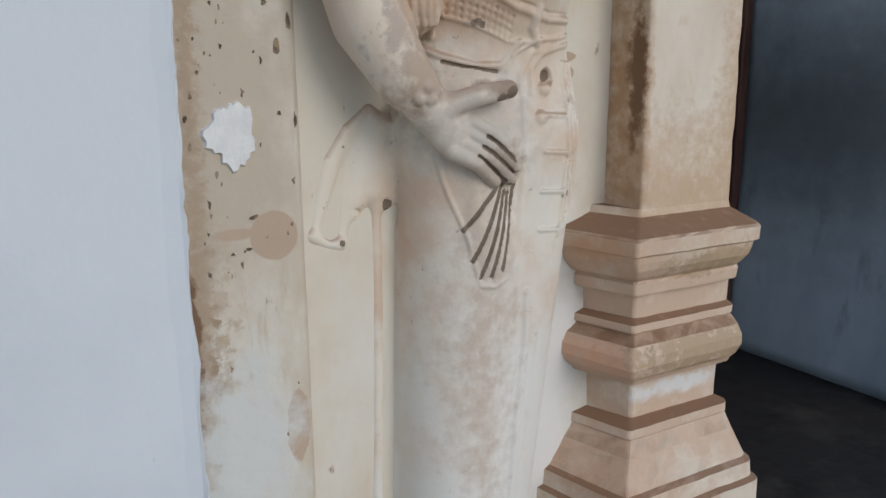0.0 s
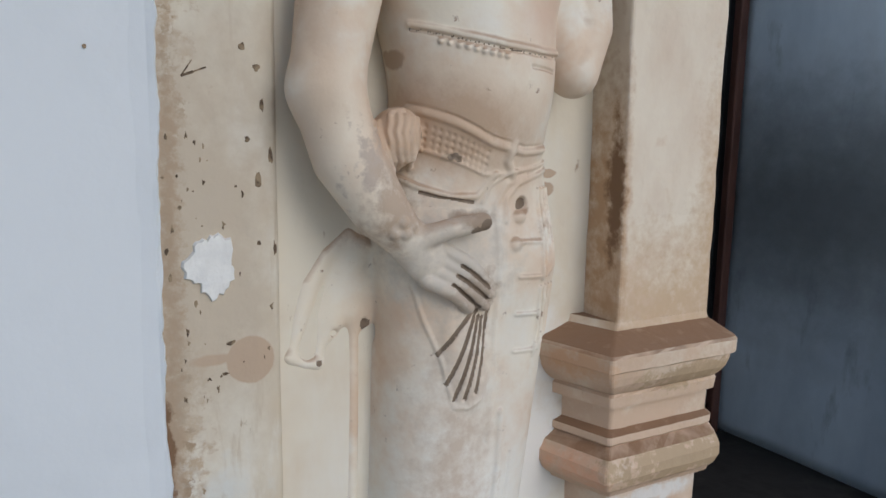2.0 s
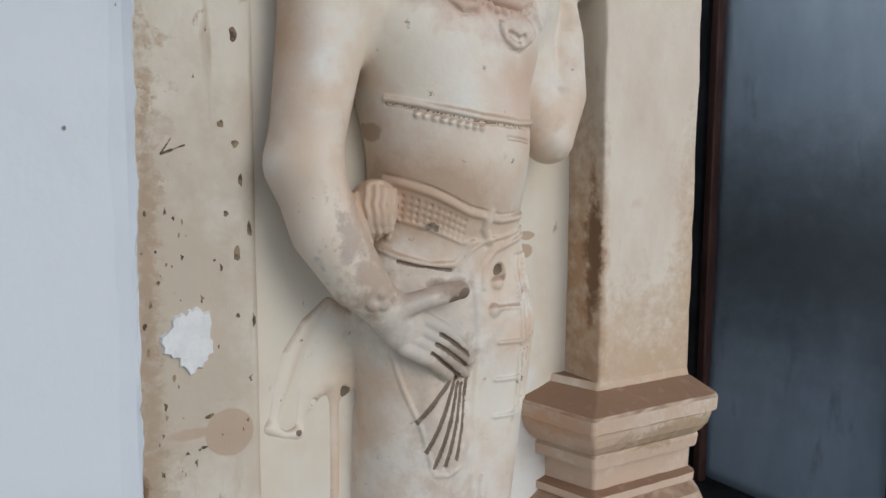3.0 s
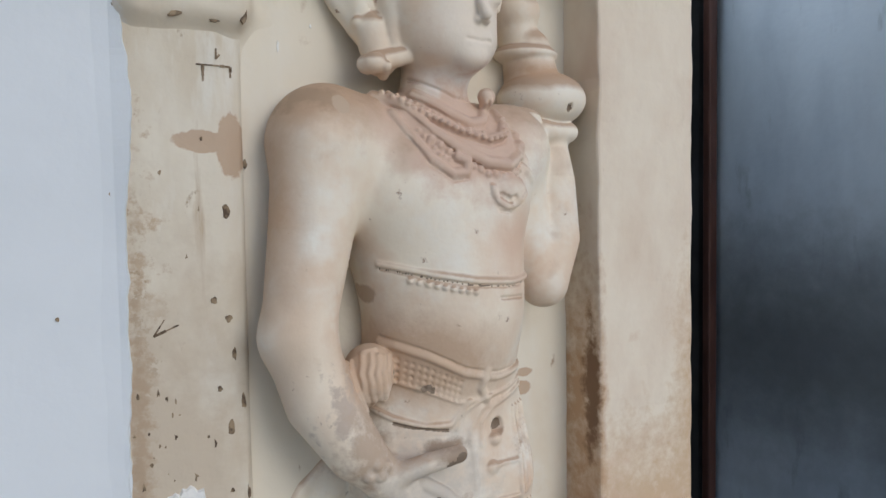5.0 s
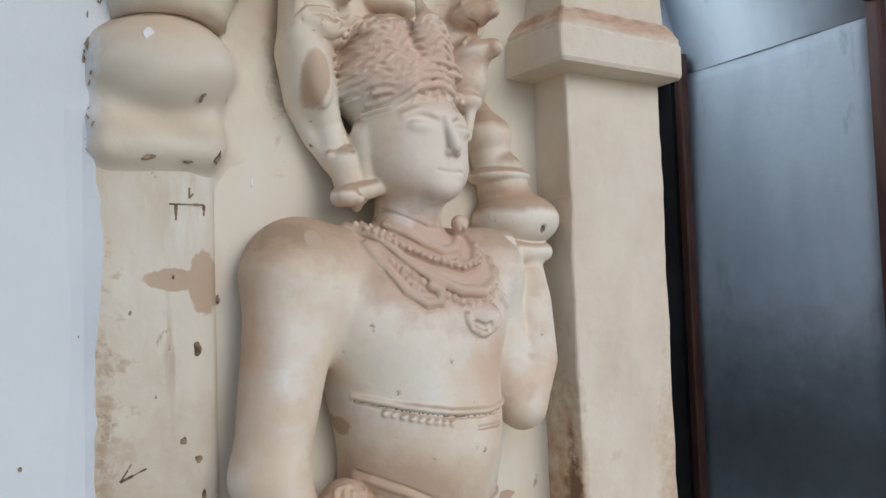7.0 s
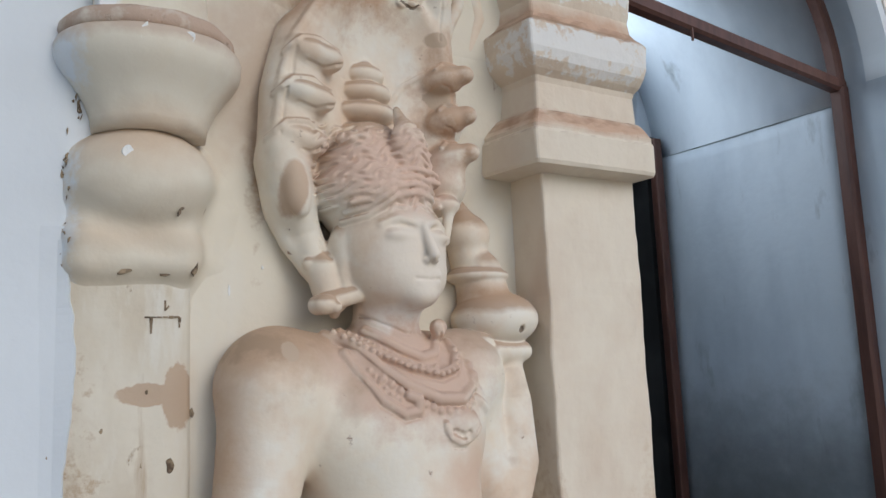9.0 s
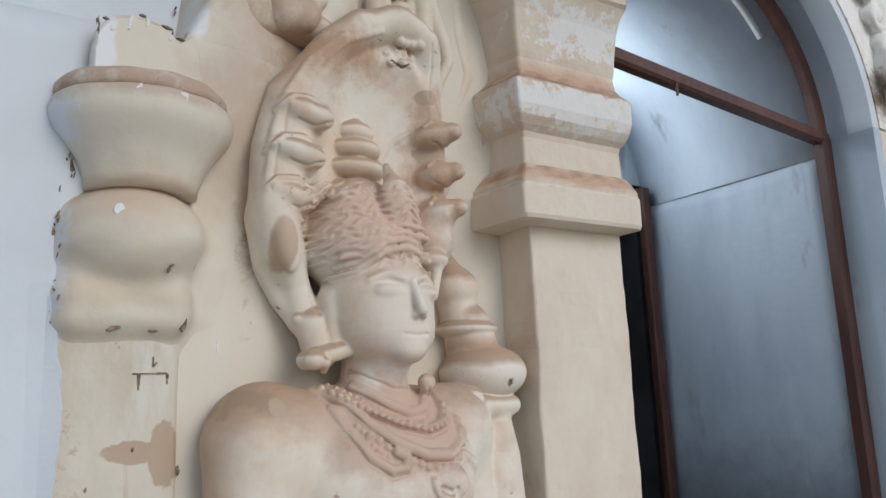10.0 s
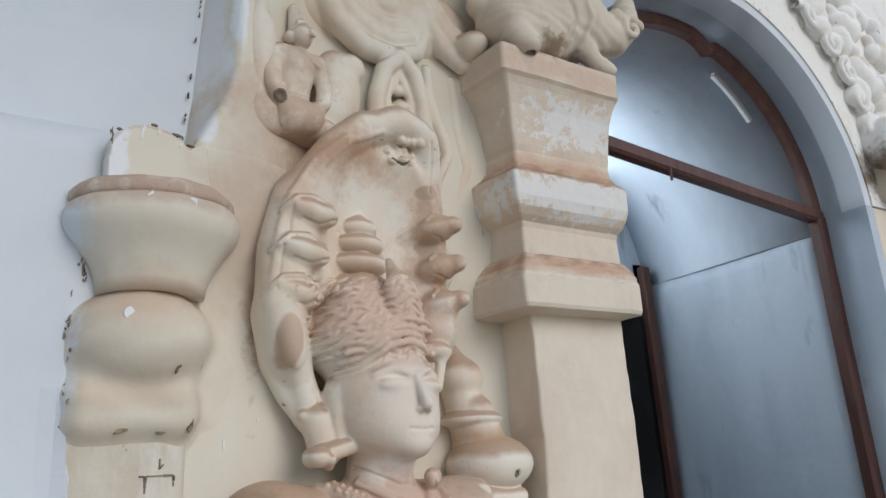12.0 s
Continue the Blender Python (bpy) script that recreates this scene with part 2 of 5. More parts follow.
M_PILASTER = mat("pilaster_limewash", (0.74, 0.655, 0.54), 0.72, [
    ((0.65, 0.53, 0.42), 4.0, 0.45, 0.7, (1, 1, 0.6), 5),
    ((0.36, 0.25, 0.16), 26.0, 0.69, 0.76, (1, 1, 0.6), 8)], 0.3, 50, zones=[
    ((0.62, 0.46, 0.34), (1.30, 1.06, 0.36), (0.30, 0.3, 0.32), 0.9, 0.4, 12.0),
    ((0.47, 0.35, 0.23), (1.40, 1.05, 0.352), (0.20, 0.1, 0.040), 0.9, 0.2, 34.0),
    ((0.47, 0.35, 0.23), (1.44, 1.03, 0.545), (0.16, 0.1, 0.030), 0.9, 0.25, 34.0),
    ((0.58, 0.43, 0.29), (1.40, 1.10, 0.69), (0.18, 0.05, 0.11), 1.0, 0.9, 40.0),
    ((0.47, 0.31, 0.19), (1.25, 1.17, 0.88), (0.012, 0.09, 0.24), 0.8, 0.6, 24.0),
    ((0.56, 0.41, 0.27), (1.52, 1.10, 0.86), (0.045, 0.05, 0.22), 1.0, 0.9, 44.0),
    (UMBER, (1.244, 1.135, 0.93), (0.012, 0.025, 0.12), 0.7, 0.3, 24.0),
    ((0.76, 0.74, 0.70), (1.575, 1.12, 0.34), (0.055, 0.10, 0.10), 0.4, 0.08, 30.0),
    ((0.76, 0.74, 0.70), (1.585, 1.12, 0.08), (0.060, 0.10, 0.12), 0.4, 0.08, 30.0),
    ((0.74, 0.72, 0.69), (1.36, 1.07, 0.25), (0.20, 0.06, 0.03), 0.4, 0.2, 24.0),
    ((0.72, 0.40, 0.26), (1.13, 1.10, 0.34), (0.05, 0.10, 0.05), 0.6, 0.5, 20.0),
    ((0.62, 0.40, 0.26), (1.12, 1.10, 0.58), (0.06, 0.10, 0.04), 0.8, 0.4, 20.0),
    ((0.60, 0.41, 0.29), (1.14, 1.08, 0.10), (0.08, 0.12, 0.09), 0.8, 0.6, 16.0),
    ((0.58, 0.39, 0.28), (1.38, 1.06, 2.165), (0.28, 0.2, 0.03), 0.5, 0.4, 14.0),
    ((0.34, 0.25, 0.17), (1.33, 1.0, 2.455), (0.06, 0.1, 0.025), 0.9, 0.4, 26.0),
    ((0.66, 0.50, 0.39), (1.38, 1.06, 2.40), (0.28, 0.2, 0.03), 0.6, 0.5, 14.0),
    ((0.58, 0.39, 0.28), (1.38, 1.06, 1.935), (0.28, 0.2, 0.022), 0.5, 0.4, 14.0),
    ((0.77, 0.75, 0.72), (1.40, 1.05, 2.29), (0.15, 0.12, 0.055), 1.1, 0.15, 34.0),
    ((0.77, 0.75, 0.72), (1.36, 1.05, 2.09), (0.22, 0.2, 0.040), 1.0, 0.15, 34.0)], dust=((0.25, 0.14, 0.08), 0.55, 0.92, 1))
M_WHITE = mat("white_limewash", (0.68, 0.72, 0.76), 0.8, [
    ((0.62, 0.66, 0.70), 2.5, 0.4, 0.7, ONE, 4),
    ((0.40, 0.40, 0.38), 60.0, 0.77, 0.80, ONE, 4)], 0.2, 30)
M_BLUE = mat("blue_grey_limewash", (0.58, 0.64, 0.70), 0.85, [
    ((0.40, 0.46, 0.53), 2.2, 0.4, 0.7, (1, 1, 0.4), 5),
    ((0.22, 0.24, 0.26), 9.0, 0.62, 0.8, (1, 1, 0.3), 7)], 0.25, 30)
# blue-grey limewash with a darker band below mid-height
M_BLUE_BAND = mat("banded_blue_limewash", (0.58, 0.64, 0.70), 0.85, [
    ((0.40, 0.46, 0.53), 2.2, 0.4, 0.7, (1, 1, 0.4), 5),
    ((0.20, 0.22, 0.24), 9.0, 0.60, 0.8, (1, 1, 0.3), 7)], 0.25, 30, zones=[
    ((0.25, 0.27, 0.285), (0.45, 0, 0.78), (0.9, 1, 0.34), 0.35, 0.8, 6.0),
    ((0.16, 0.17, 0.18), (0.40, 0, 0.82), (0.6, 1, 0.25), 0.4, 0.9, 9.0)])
M_WOOD = mat("brown_varnished_wood", (0.12, 0.055, 0.042), 0.42, [
    ((0.08, 0.036, 0.028), 9.0, 0.4, 0.65, (3, 3, 0.5), 6)], 0.15, 40)
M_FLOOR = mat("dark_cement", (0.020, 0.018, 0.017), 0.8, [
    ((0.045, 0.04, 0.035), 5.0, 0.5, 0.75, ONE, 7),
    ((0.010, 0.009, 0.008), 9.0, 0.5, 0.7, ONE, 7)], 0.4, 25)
# near-black colour stands in for the inner room's lack of light
M_ROOM_SHADE = mat("room_shade_plaster", (0.05, 0.05, 0.05), 0.9, [((0.03, 0.03, 0.03), 3, 0.4, 0.6, ONE, 3)], 0)
M_GROUND = mat("pale_sand", (0.42, 0.37, 0.30), 0.95, [((0.36, 0.31, 0.24), 0.6, 0.45, 0.7, ONE, 6)], 0.3, 8)
# pale stone for the added floor that reflects light upward
M_BOUNCE = mat("pale_bounce_stone", (0.50, 0.46, 0.40), 0.8, [((0.30, 0.27, 0.23), 2.0, 0.4, 0.7, ONE, 6)], 0.3, 20)
# grime of the carved grooves; also paints the dark inside cut holes
M_GRIME_DARK = mat("grime_and_hole_dark", (0.20, 0.15, 0.11), 0.9, [((0.27, 0.21, 0.16), 30, 0.4, 0.7, ONE, 3)], 0.1, 90)
M_RIM = mat("worn_brown_rim", (0.50, 0.37, 0.29), 0.9, [((0.64, 0.57, 0.49), 18, 0.5, 0.64, ONE, 6), ((0.24, 0.16, 0.11), 36, 0.62, 0.7, ONE, 6)], 0.5, 60)
M_CHALK = mat("fresh_white_filler", (0.80, 0.80, 0.78), 0.85, [((0.70, 0.70, 0.69), 30, 0.4, 0.7, ONE, 5)], 0.4, 90)
M_CHIP = mat("bare_brown_render", (0.33, 0.25, 0.165), 0.95, [((0.10, 0.07, 0.05), 60, 0.4, 0.6, ONE, 4)], 0.3, 120)


# ---- mesh helpers ----
def link(name, me, material, parent=None, smooth=False):
    me.materials.append(material)
    if smooth:
        me.polygons.foreach_set("use_smooth", [True] * len(me.polygons))
    ob = new(name, me)
    if parent is not None:
        ob.parent = parent
    return ob


def part(name, bm, material, parent=None, label="", smooth=False):
    me = bpy.data.meshes.new(name)
    bmesh.ops.recalc_face_normals(bm, faces=bm.faces[:])
    bm.to_mesh(me)
    bm.free()
    return tagged(link(name, me, material, parent, smooth), label)


def box(bm, x0, x1, y0, y1, z0, z1, bevel=0.0):
    made = bmesh.ops.create_cube(bm, size=1)["verts"]
    for v in made:
        v.co = Vector((x0 + (v.co.x + 0.5) * (x1 - x0), y0 + (v.co.y + 0.5) * (y1 - y0), z0 + (v.co.z + 0.5) * (z1 - z0)))
    if bevel:
        bmesh.ops.bevel(bm, geom=list({e for v in made for e in v.link_edges}), offset=bevel, segments=2, affect="EDGES", profile=0.5)
    return bm


def slab(name, x0, x1, y0, y1, z0, z1, material, parent=None, bevel=0.0, label=""):
    return part(name, box(bmesh.new(), x0, x1, y0, y1, z0, z1, bevel), material, parent, label)


def thing(name, label, category, group="", kind=""):
    return tagged(new(name), label, category, group, kind)


def sheet(name, x0, x1, z0, z1, depth, step, material, parent=None, thick=0.1, left=None):
    """A wall face over x and z at y = depth(x, z), closed at the back by a plain face."""
    xs = np.linspace(x0, x1, max(2, round((x1 - x0) / step) + 1))
    zs = np.linspace(z0, z1, max(2, round((z1 - z0) / step) + 1))
    nx, nz = len(xs), len(zs)
    def slide(x, z):
        return x if left is None else x + left(z) * (x1 - x) / (x1 - x0)
    verts = [(slide(x, z), depth(slide(x, z), z), z) for z in zs for x in xs]
    faces = [(j * nx + i, j * nx + i + 1, (j + 1) * nx + i + 1, (j + 1) * nx + i) for j in range(nz - 1) for i in range(nx - 1)]
    back = max(v[1] for v in verts) + thick
    rim = [i for i in range(nx)] + [j * nx + nx - 1 for j in range(1, nz)] + [(nz - 1) * nx + i for i in range(nx - 2, -1, -1)] + [j * nx for j in range(nz - 2, 0, -1)]
    base = len(verts)
    verts += [(verts[i][0], back, verts[i][2]) for i in rim]
    k = len(rim)
    faces += [(rim[i], base + i, base + (i + 1) % k, rim[(i + 1) % k]) for i in range(k)]
    faces.append(tuple(base + i for i in range(k)))
    me = bpy.data.meshes.new(name)
    me.from_pydata(verts, [], faces)
    ob = link(name, me, material, parent)
    me.polygons.foreach_set("use_smooth", [i < (nx - 1) * (nz - 1) for i in range(len(me.polygons))])
    return ob


# ---- carved forms: a distance field, turned into one mesh ----
class Field:
    def __init__(self, lo, hi, h):
        self.lo, self.h = np.array(lo, float), h
        self.n = [int(math.ceil((b - a) / h)) + 1 for a, b in zip(lo, hi)]
        self.ax = [(self.lo[i] + h * np.arange(self.n[i])).astype(np.float32) for i in range(3)]
        self.d = np.full(self.n, 0.5, np.float32)
        self.grime_dark = []

    def window(self, lo, hi):
        s = []
        for i in range(3):
            a = max(0, int((lo[i] - self.lo[i]) / self.h) - 1)
            b = min(self.n[i], int((hi[i] - self.lo[i]) / self.h) + 3)
            s.append(slice(a, max(a, b)))
        return tuple(s)

    def grid(self, s):
        return self.ax[0][s[0]][:, None, None], self.ax[1][s[1]][None, :, None], self.ax[2][s[2]][None, None, :]

    def join(self, s, e, k, cut=False):
        d = self.d[s]
        if d.size == 0:
            return
        if cut:
            d, e = -d, e
        if k > 0:
            w = np.maximum(k - np.abs(d - e), 0) / k
            r = np.minimum(d, e) - w * w * k * 0.25
        else:
            r = np.minimum(d, e)
        self.d[s] = -r if cut else r

    def ball(self, c, r, k=0.02, turn=0.0, tip=0.0, cut=False):
        """An ellipsoid; turn: degrees about y (in the wall's plane); tip: about z."""
        m, c = max(r) + k + 2 * self.h, np.array(c)
        s = self.window(c - m, c + m)
        x, y, z = self.grid(s)
        x, y, z = x - c[0], y - c[1], z - c[2]
        a, b = math.cos(radians(turn)), math.sin(radians(turn))
        x, z = a * x + b * z, -b * x + a * z
        a, b = math.cos(radians(tip)), math.sin(radians(tip))
        x, y = a * x + b * y, -b * x + a * y
        k0 = np.sqrt((x / r[0]) ** 2 + (y / r[1]) ** 2 + (z / r[2]) ** 2)
        k1 = np.sqrt((x / r[0] ** 2) ** 2 + (y / r[1] ** 2) ** 2 + (z / r[2] ** 2) ** 2) + 1e-6
        self.join(s, k0 * (k0 - 1) / k1, k, cut)

    def rod(self, a, b, ra, rb=None, k=0.02, cut=False, flat=1.0):
        """A round cone; flat squeezes it in y about its axis."""
        rb = ra if rb is None else rb
        a, b = np.array(a, float), np.array(b, float)
        m = max(ra, rb) + k + 2 * self.h
        s = self.window(np.minimum(a, b) - m, np.maximum(a, b) + m)
        x, y, z = self.grid(s)
        v = b - a
        t = np.clip(((x - a[0]) * v[0] + (y - a[1]) * v[1] + (z - a[2]) * v[2]) / max(float(v @ v), 1e-9), 0, 1)
        q = np.sqrt((x - a[0] - t * v[0]) ** 2 + ((y - a[1] - t * v[1]) / flat) ** 2 + (z - a[2] - t * v[2]) ** 2)
        self.join(s, (q - (ra + (rb - ra) * t)) * min(1.0, flat), k, cut)

    def tube(self, pts, radii, k=0.02, cut=False, flat=1.0):
        """Round cones end to end, joined to the form as one piece."""
        if not isinstance(radii, (list, tuple)):
            radii = [radii] * len(pts)
        p = np.array(pts, float)
        m = max(radii) + k + 2 * self.h
        s = self.window(p.min(0) - m, p.max(0) + m)
        x, y, z = self.grid(s)
        if x.size == 0 or y.size == 0 or z.size == 0:
            return
        e = np.full((x.shape[0], y.shape[1], z.shape[2]), 0.5, np.float32)
        for i in range(len(pts) - 1):
            a, v = p[i], p[i + 1] - p[i]
            w = self.window(np.minimum(p[i], p[i + 1]) - m, np.maximum(p[i], p[i + 1]) + m)
            o = tuple(slice(max(0, q.start - r.start), max(0, q.stop - r.start)) for q, r in zip(w, s))
            gx, gy, gz = x[o[0]], y[:, o[1]], z[:, :, o[2]]
            t = np.clip(((gx - a[0]) * v[0] + (gy - a[1]) * v[1] + (gz - a[2]) * v[2]) / max(float(v @ v), 1e-9), 0, 1)
            q = np.sqrt((gx - a[0] - t * v[0]) ** 2 + ((gy - a[1] - t * v[1]) / flat) ** 2 + (gz - a[2] - t * v[2]) ** 2)
            e[o] = np.minimum(e[o], (q - (radii[i] + (radii[i + 1] - radii[i]) * t)) * min(1.0, flat))
        self.join(s, e, k, cut)

    def block(self, c, r, soft=0.01, k=0.02, turn=0.0, cut=False):
        m, c = max(r) * 1.5 + k + 2 * self.h, np.array(c)
        s = self.window(c - m, c + m)
        x, y, z = self.grid(s)
        x, y, z = x - c[0], y - c[1], z - c[2]
        a, b = math.cos(radians(turn)), math.sin(radians(turn))
        x, z = a * x + b * z, -b * x + a * z
        q = [np.abs(u) - (w - soft) for u, w in zip((x, y, z), r)]
        e = np.sqrt(sum(np.maximum(u, 0) ** 2 for u in q)) + np.minimum(np.maximum(np.maximum(q[0], q[1]), q[2]), 0) - soft
        self.join(s, e, k, cut)

    def front(self, x, z):
        """The y at which the form begins, seen from the front."""
        i = min(max(int(round((x - self.lo[0]) / self.h)), 0), self.n[0] - 1)
        j = min(max(int(round((z - self.lo[2]) / self.h)), 0), self.n[2] - 1)
        col = self.d[i, :, j]
        hit = np.nonzero(col < 0)[0]
        if len(hit) == 0:
            return float(self.ax[1][-1])
        a = int(hit[0])
        f = 0.0 if a == 0 else float(col[a - 1] / (col[a - 1] - col[a]))
        return float(self.ax[1][max(a - 1, 0)]) + f * self.h

    def line(self, pts, r, off=0.0, k=0.004, cut=False, step=0.012, grime_dark=0.0):
        """A ridge (or, cut, a groove) along points (x, z), laid on the surface."""
        path = []
        for (x0, z0), (x1, z1) in zip(pts, pts[1:]):
            m = max(1, int(math.hypot(x1 - x0, z1 - z0) / step))
            path += [(x0 + (x1 - x0) * i / m, z0 + (z1 - z0) * i / m) for i in range(m)]
        path.append(pts[-1])
        p3, end = [], float(self.ax[1][-1]) - 0.07
        for x, z in path + [(None, None)]:
            y = end if x is None else self.front(x, z)
            if y < end and not (p3 and abs(y + off - p3[-1][1]) > 0.05):
                p3.append((x, y + off, z))
                continue
            if len(p3) > 1:
                self.tube(p3, r, k, cut)
                if grime_dark:
                    for p, q in zip(p3, p3[1:]):
                        self.grime_dark += [(np.array(p) * (1 - t) + np.array(q) * t, grime_dark) for t in (0.0, 0.17, 0.33, 0.5, 0.67, 0.83)]
            p3 = []

    def beads(self, pts, r, gap, off=0.0, k=0.002, cut=False):
        for (x0, z0), (x1, z1) in zip(pts, pts[1:]):
            m = max(1, round(math.hypot(x1 - x0, z1 - z0) / gap))
            for i in range(m):
                x, z = x0 + (x1 - x0) * i / m, z0 + (z1 - z0) * i / m
                self.ball((x, self.front(x, z) + off, z), (r, r, r), k, cut=cut)

    def wave(self, lo, hi, fn):
        """Roughens the form within a box by fn(x, y, z)."""
        s = self.window(lo, hi)
        x, y, z = self.grid(s)
        soft = 1.0
        for u, a, b in ((x, lo[0], hi[0]), (y, lo[1], hi[1]), (z, lo[2], hi[2])):
            soft = soft * np.clip(np.minimum(u - a, b - u) / 0.015, 0, 1)
        self.d[s] += (fn(x, y, z) * soft).astype(np.float32)

    def mesh(self, name):
        d, n = self.d, self.n
        neg = d < 0
        c = [n[0] - 1, n[1] - 1, n[2] - 1]
        count = np.zeros(c, np.int8)
        for i in (0, 1):
            for j in (0, 1):
                for m in (0, 1):
                    count += neg[i:i + c[0], j:j + c[1], m:m + c[2]]
        act = (count > 0) & (count < 8)
        idx = np.argwhere(act)
        number = np.full(c, -1, np.int32)
        number[act] = np.arange(len(idx))
        total, hits = np.zeros((len(idx), 3)), np.zeros(len(idx))
        corners = [(i, j, m) for i in (0, 1) for j in (0, 1) for m in (0, 1)]
        val = {o: d[idx[:, 0] + o[0], idx[:, 1] + o[1], idx[:, 2] + o[2]].astype(float) for o in corners}
        for o in corners:
            for axis in range(3):
                if o[axis]:
                    continue
                p = tuple(v + (1 if i == axis else 0) for i, v in enumerate(o))
                u, v = val[o], val[p]
                cross = (u < 0) != (v < 0)
                t = np.where(cross, u / np.where(cross, u - v, 1), 0)
                pt = np.zeros((len(idx), 3)) + np.array(o)
                pt[:, axis] += t
                total += pt * cross[:, None]
                hits += cross
        verts = self.lo + (idx + total / hits[:, None]) * self.h
        quads = []
        for axis in range(3):
            b, e = (axis + 1) % 3, (axis + 2) % 3
            lo_s, hi_s = [slice(None)] * 3, [slice(None)] * 3
            lo_s[axis], hi_s[axis] = slice(0, n[axis] - 1), slice(1, n[axis])
            flip = neg[tuple(lo_s)] != neg[tuple(hi_s)]
            p = np.argwhere(flip)
            p = p[(p[:, b] > 0) & (p[:, e] > 0) & (p[:, b] < n[b] - 1) & (p[:, e] < n[e] - 1)]
            q = []
            for db, de in ((-1, -1), (0, -1), (0, 0), (-1, 0)):
                r = p.copy()
                r[:, b] += db
                r[:, e] += de
                q.append(number[r[:, 0], r[:, 1], r[:, 2]])
            q = np.stack(q, 1)
            inside = neg[p[:, 0], p[:, 1], p[:, 2]]
            q[~inside] = q[~inside][:, ::-1]
            quads.append(q)
        quads = np.concatenate(quads)
        me = bpy.data.meshes.new(name)
        me.vertices.add(len(verts))
        me.vertices.foreach_set("co", verts.astype(np.float32).ravel())
        me.loops.add(quads.size)
        me.loops.foreach_set("vertex_index", quads.astype(np.int32).ravel())
        me.polygons.add(len(quads))
        me.polygons.foreach_set("loop_start", np.arange(0, quads.size, 4, dtype=np.int32))
        me.update(calc_edges=True)
        if self.grime_dark:
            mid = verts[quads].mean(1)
            darkened = np.zeros(len(quads), np.int32)
            for p, r in self.grime_dark:
                darkened[((mid - p) ** 2).sum(1) < r * r] = 1
            me.polygons.foreach_set("material_index", darkened)
        return me


# ---- the setting ----
FLOOR = -0.14
WALL_R = 2.61      # right wall of the passage
ARCH_X, ARCH_R, SPRING = 2.01, 0.60, 2.25


def wob(x, z, a=0.004, f=3.0):
    return a * noise.noise(Vector((x * f, 7.3, z * f))) + 0.4 * a * noise.noise(Vector((x * f * 4, 2.1, z * f * 4)))


def upper_y(x):
    t = min(max((x - 0.58) / 0.25, 0.0), 1.0)
    return 1.098 + 0.09 * t * t * (3 - 2 * t)


def ground_y(x):
    """The sunk ground of the carved panel."""
    t = min(max((x - 0.53) / 0.5, 0.0), 1.0)
    return 1.148 + 0.07 * t


def relief_y(x, z):
    t = min(max((z - 1.80) / 0.28, 0.0), 1.0)
    t = t * t * (3 - 2 * t)
    return ground_y(x) * (1 - t) + upper_y(x) * t + wob(x, z, 0.002, 5)


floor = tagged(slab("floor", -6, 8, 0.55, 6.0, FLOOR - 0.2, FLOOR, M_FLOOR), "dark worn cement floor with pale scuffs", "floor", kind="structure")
# out-of-view pale floor, added to bounce light under the carvings
bounce_floor = tagged(slab("floor_bounce", -6, 8, -3.0, 0.55, FLOOR - 0.2, FLOOR, M_BOUNCE), "unseen pale floor, added to bounce light up at the wall", "floor", kind="structure")
earth = tagged(slab("ground", -300, 300, -300, 300, FLOOR - 0.9, FLOOR - 0.35, M_GROUND), "pale sunlit sand outside the porch", "ground", kind="structure")
ceiling = tagged(slab("ceiling", -6, 8, 1.15, 6.0, 3.6, 3.8, M_WHITE), "white limewashed ceiling behind the doorway wall", "ceiling", kind="structure")
# added out of view; its edges are set to shape light on the wall
shade_ceiling = tagged(slab("ceiling_shade", -6, 2.1, -0.6, 1.15, 3.6, 3.8, M_WHITE), "unseen white porch ceiling, sized to shade the wall", "ceiling", kind="structure")

wall_white = tagged(sheet("wall_white", -6, 0.395, FLOOR, 2.10, lambda x, z: 1.139 + wob(x, z, 0.003), 0.05, M_WHITE, None, 0.4),
                    "smooth white limewashed wall with faint grey spots", "wall", kind="structure")
wall_upper = tagged(sheet("wall_upper", -6, 0.66, 2.06, 3.6, lambda x, z: 1.20 + wob(x, z, 0.003), 0.06, M_WHITE, None, 0.3),
                    "white limewashed upper wall set back above a ledge", "wall", kind="structure")
wall_relief = tagged(sheet("wall_relief", 0.352, 1.40, FLOOR, 2.095, relief_y, 0.02, M_CREAM, None, 0.2, lambda z: 0.038 * min(max((z - 1.62) / 0.06, 0.0), 1.0) + 0.135 * min(max((z - 2.02) / 0.05, 0.0), 1.0)),
                     "cream limewashed wall behind the carved figure", "wall", kind="structure")




def slope_x(z):
    """Front edge of the slanting return beside the carving."""
    return 0.522 + 0.088 * (1 - math.exp(-(z - 2.084) / 0.11)) + 0.004 * math.sin(z * 23)


def slope_back(z):
    return min(slope_x(z) - 0.004, 0.527 + 0.085 * (z - 2.13))


def top_y(x, z):
    u = (x - slope_back(z)) / (slope_x(z) - slope_back(z))
    return relief_y(x, z) + 0.115 * max(0.0, 1 - u) - 0.006 * max(0.0, 1 - abs(u - 1) / 0.5) + 0.002 - 0.003 * min((z - 2.07) / 0.02, 1.0)


wall_relief_top = tagged(sheet("wall_relief_top", 0.453, 1.40, 2.07, 3.6, top_y, 0.009, M_CREAM, None, 0.05, lambda z: slope_back(z) - 0.453),
                         "cream limewashed wall with carved foliage above the figure", "wall", kind="structure")


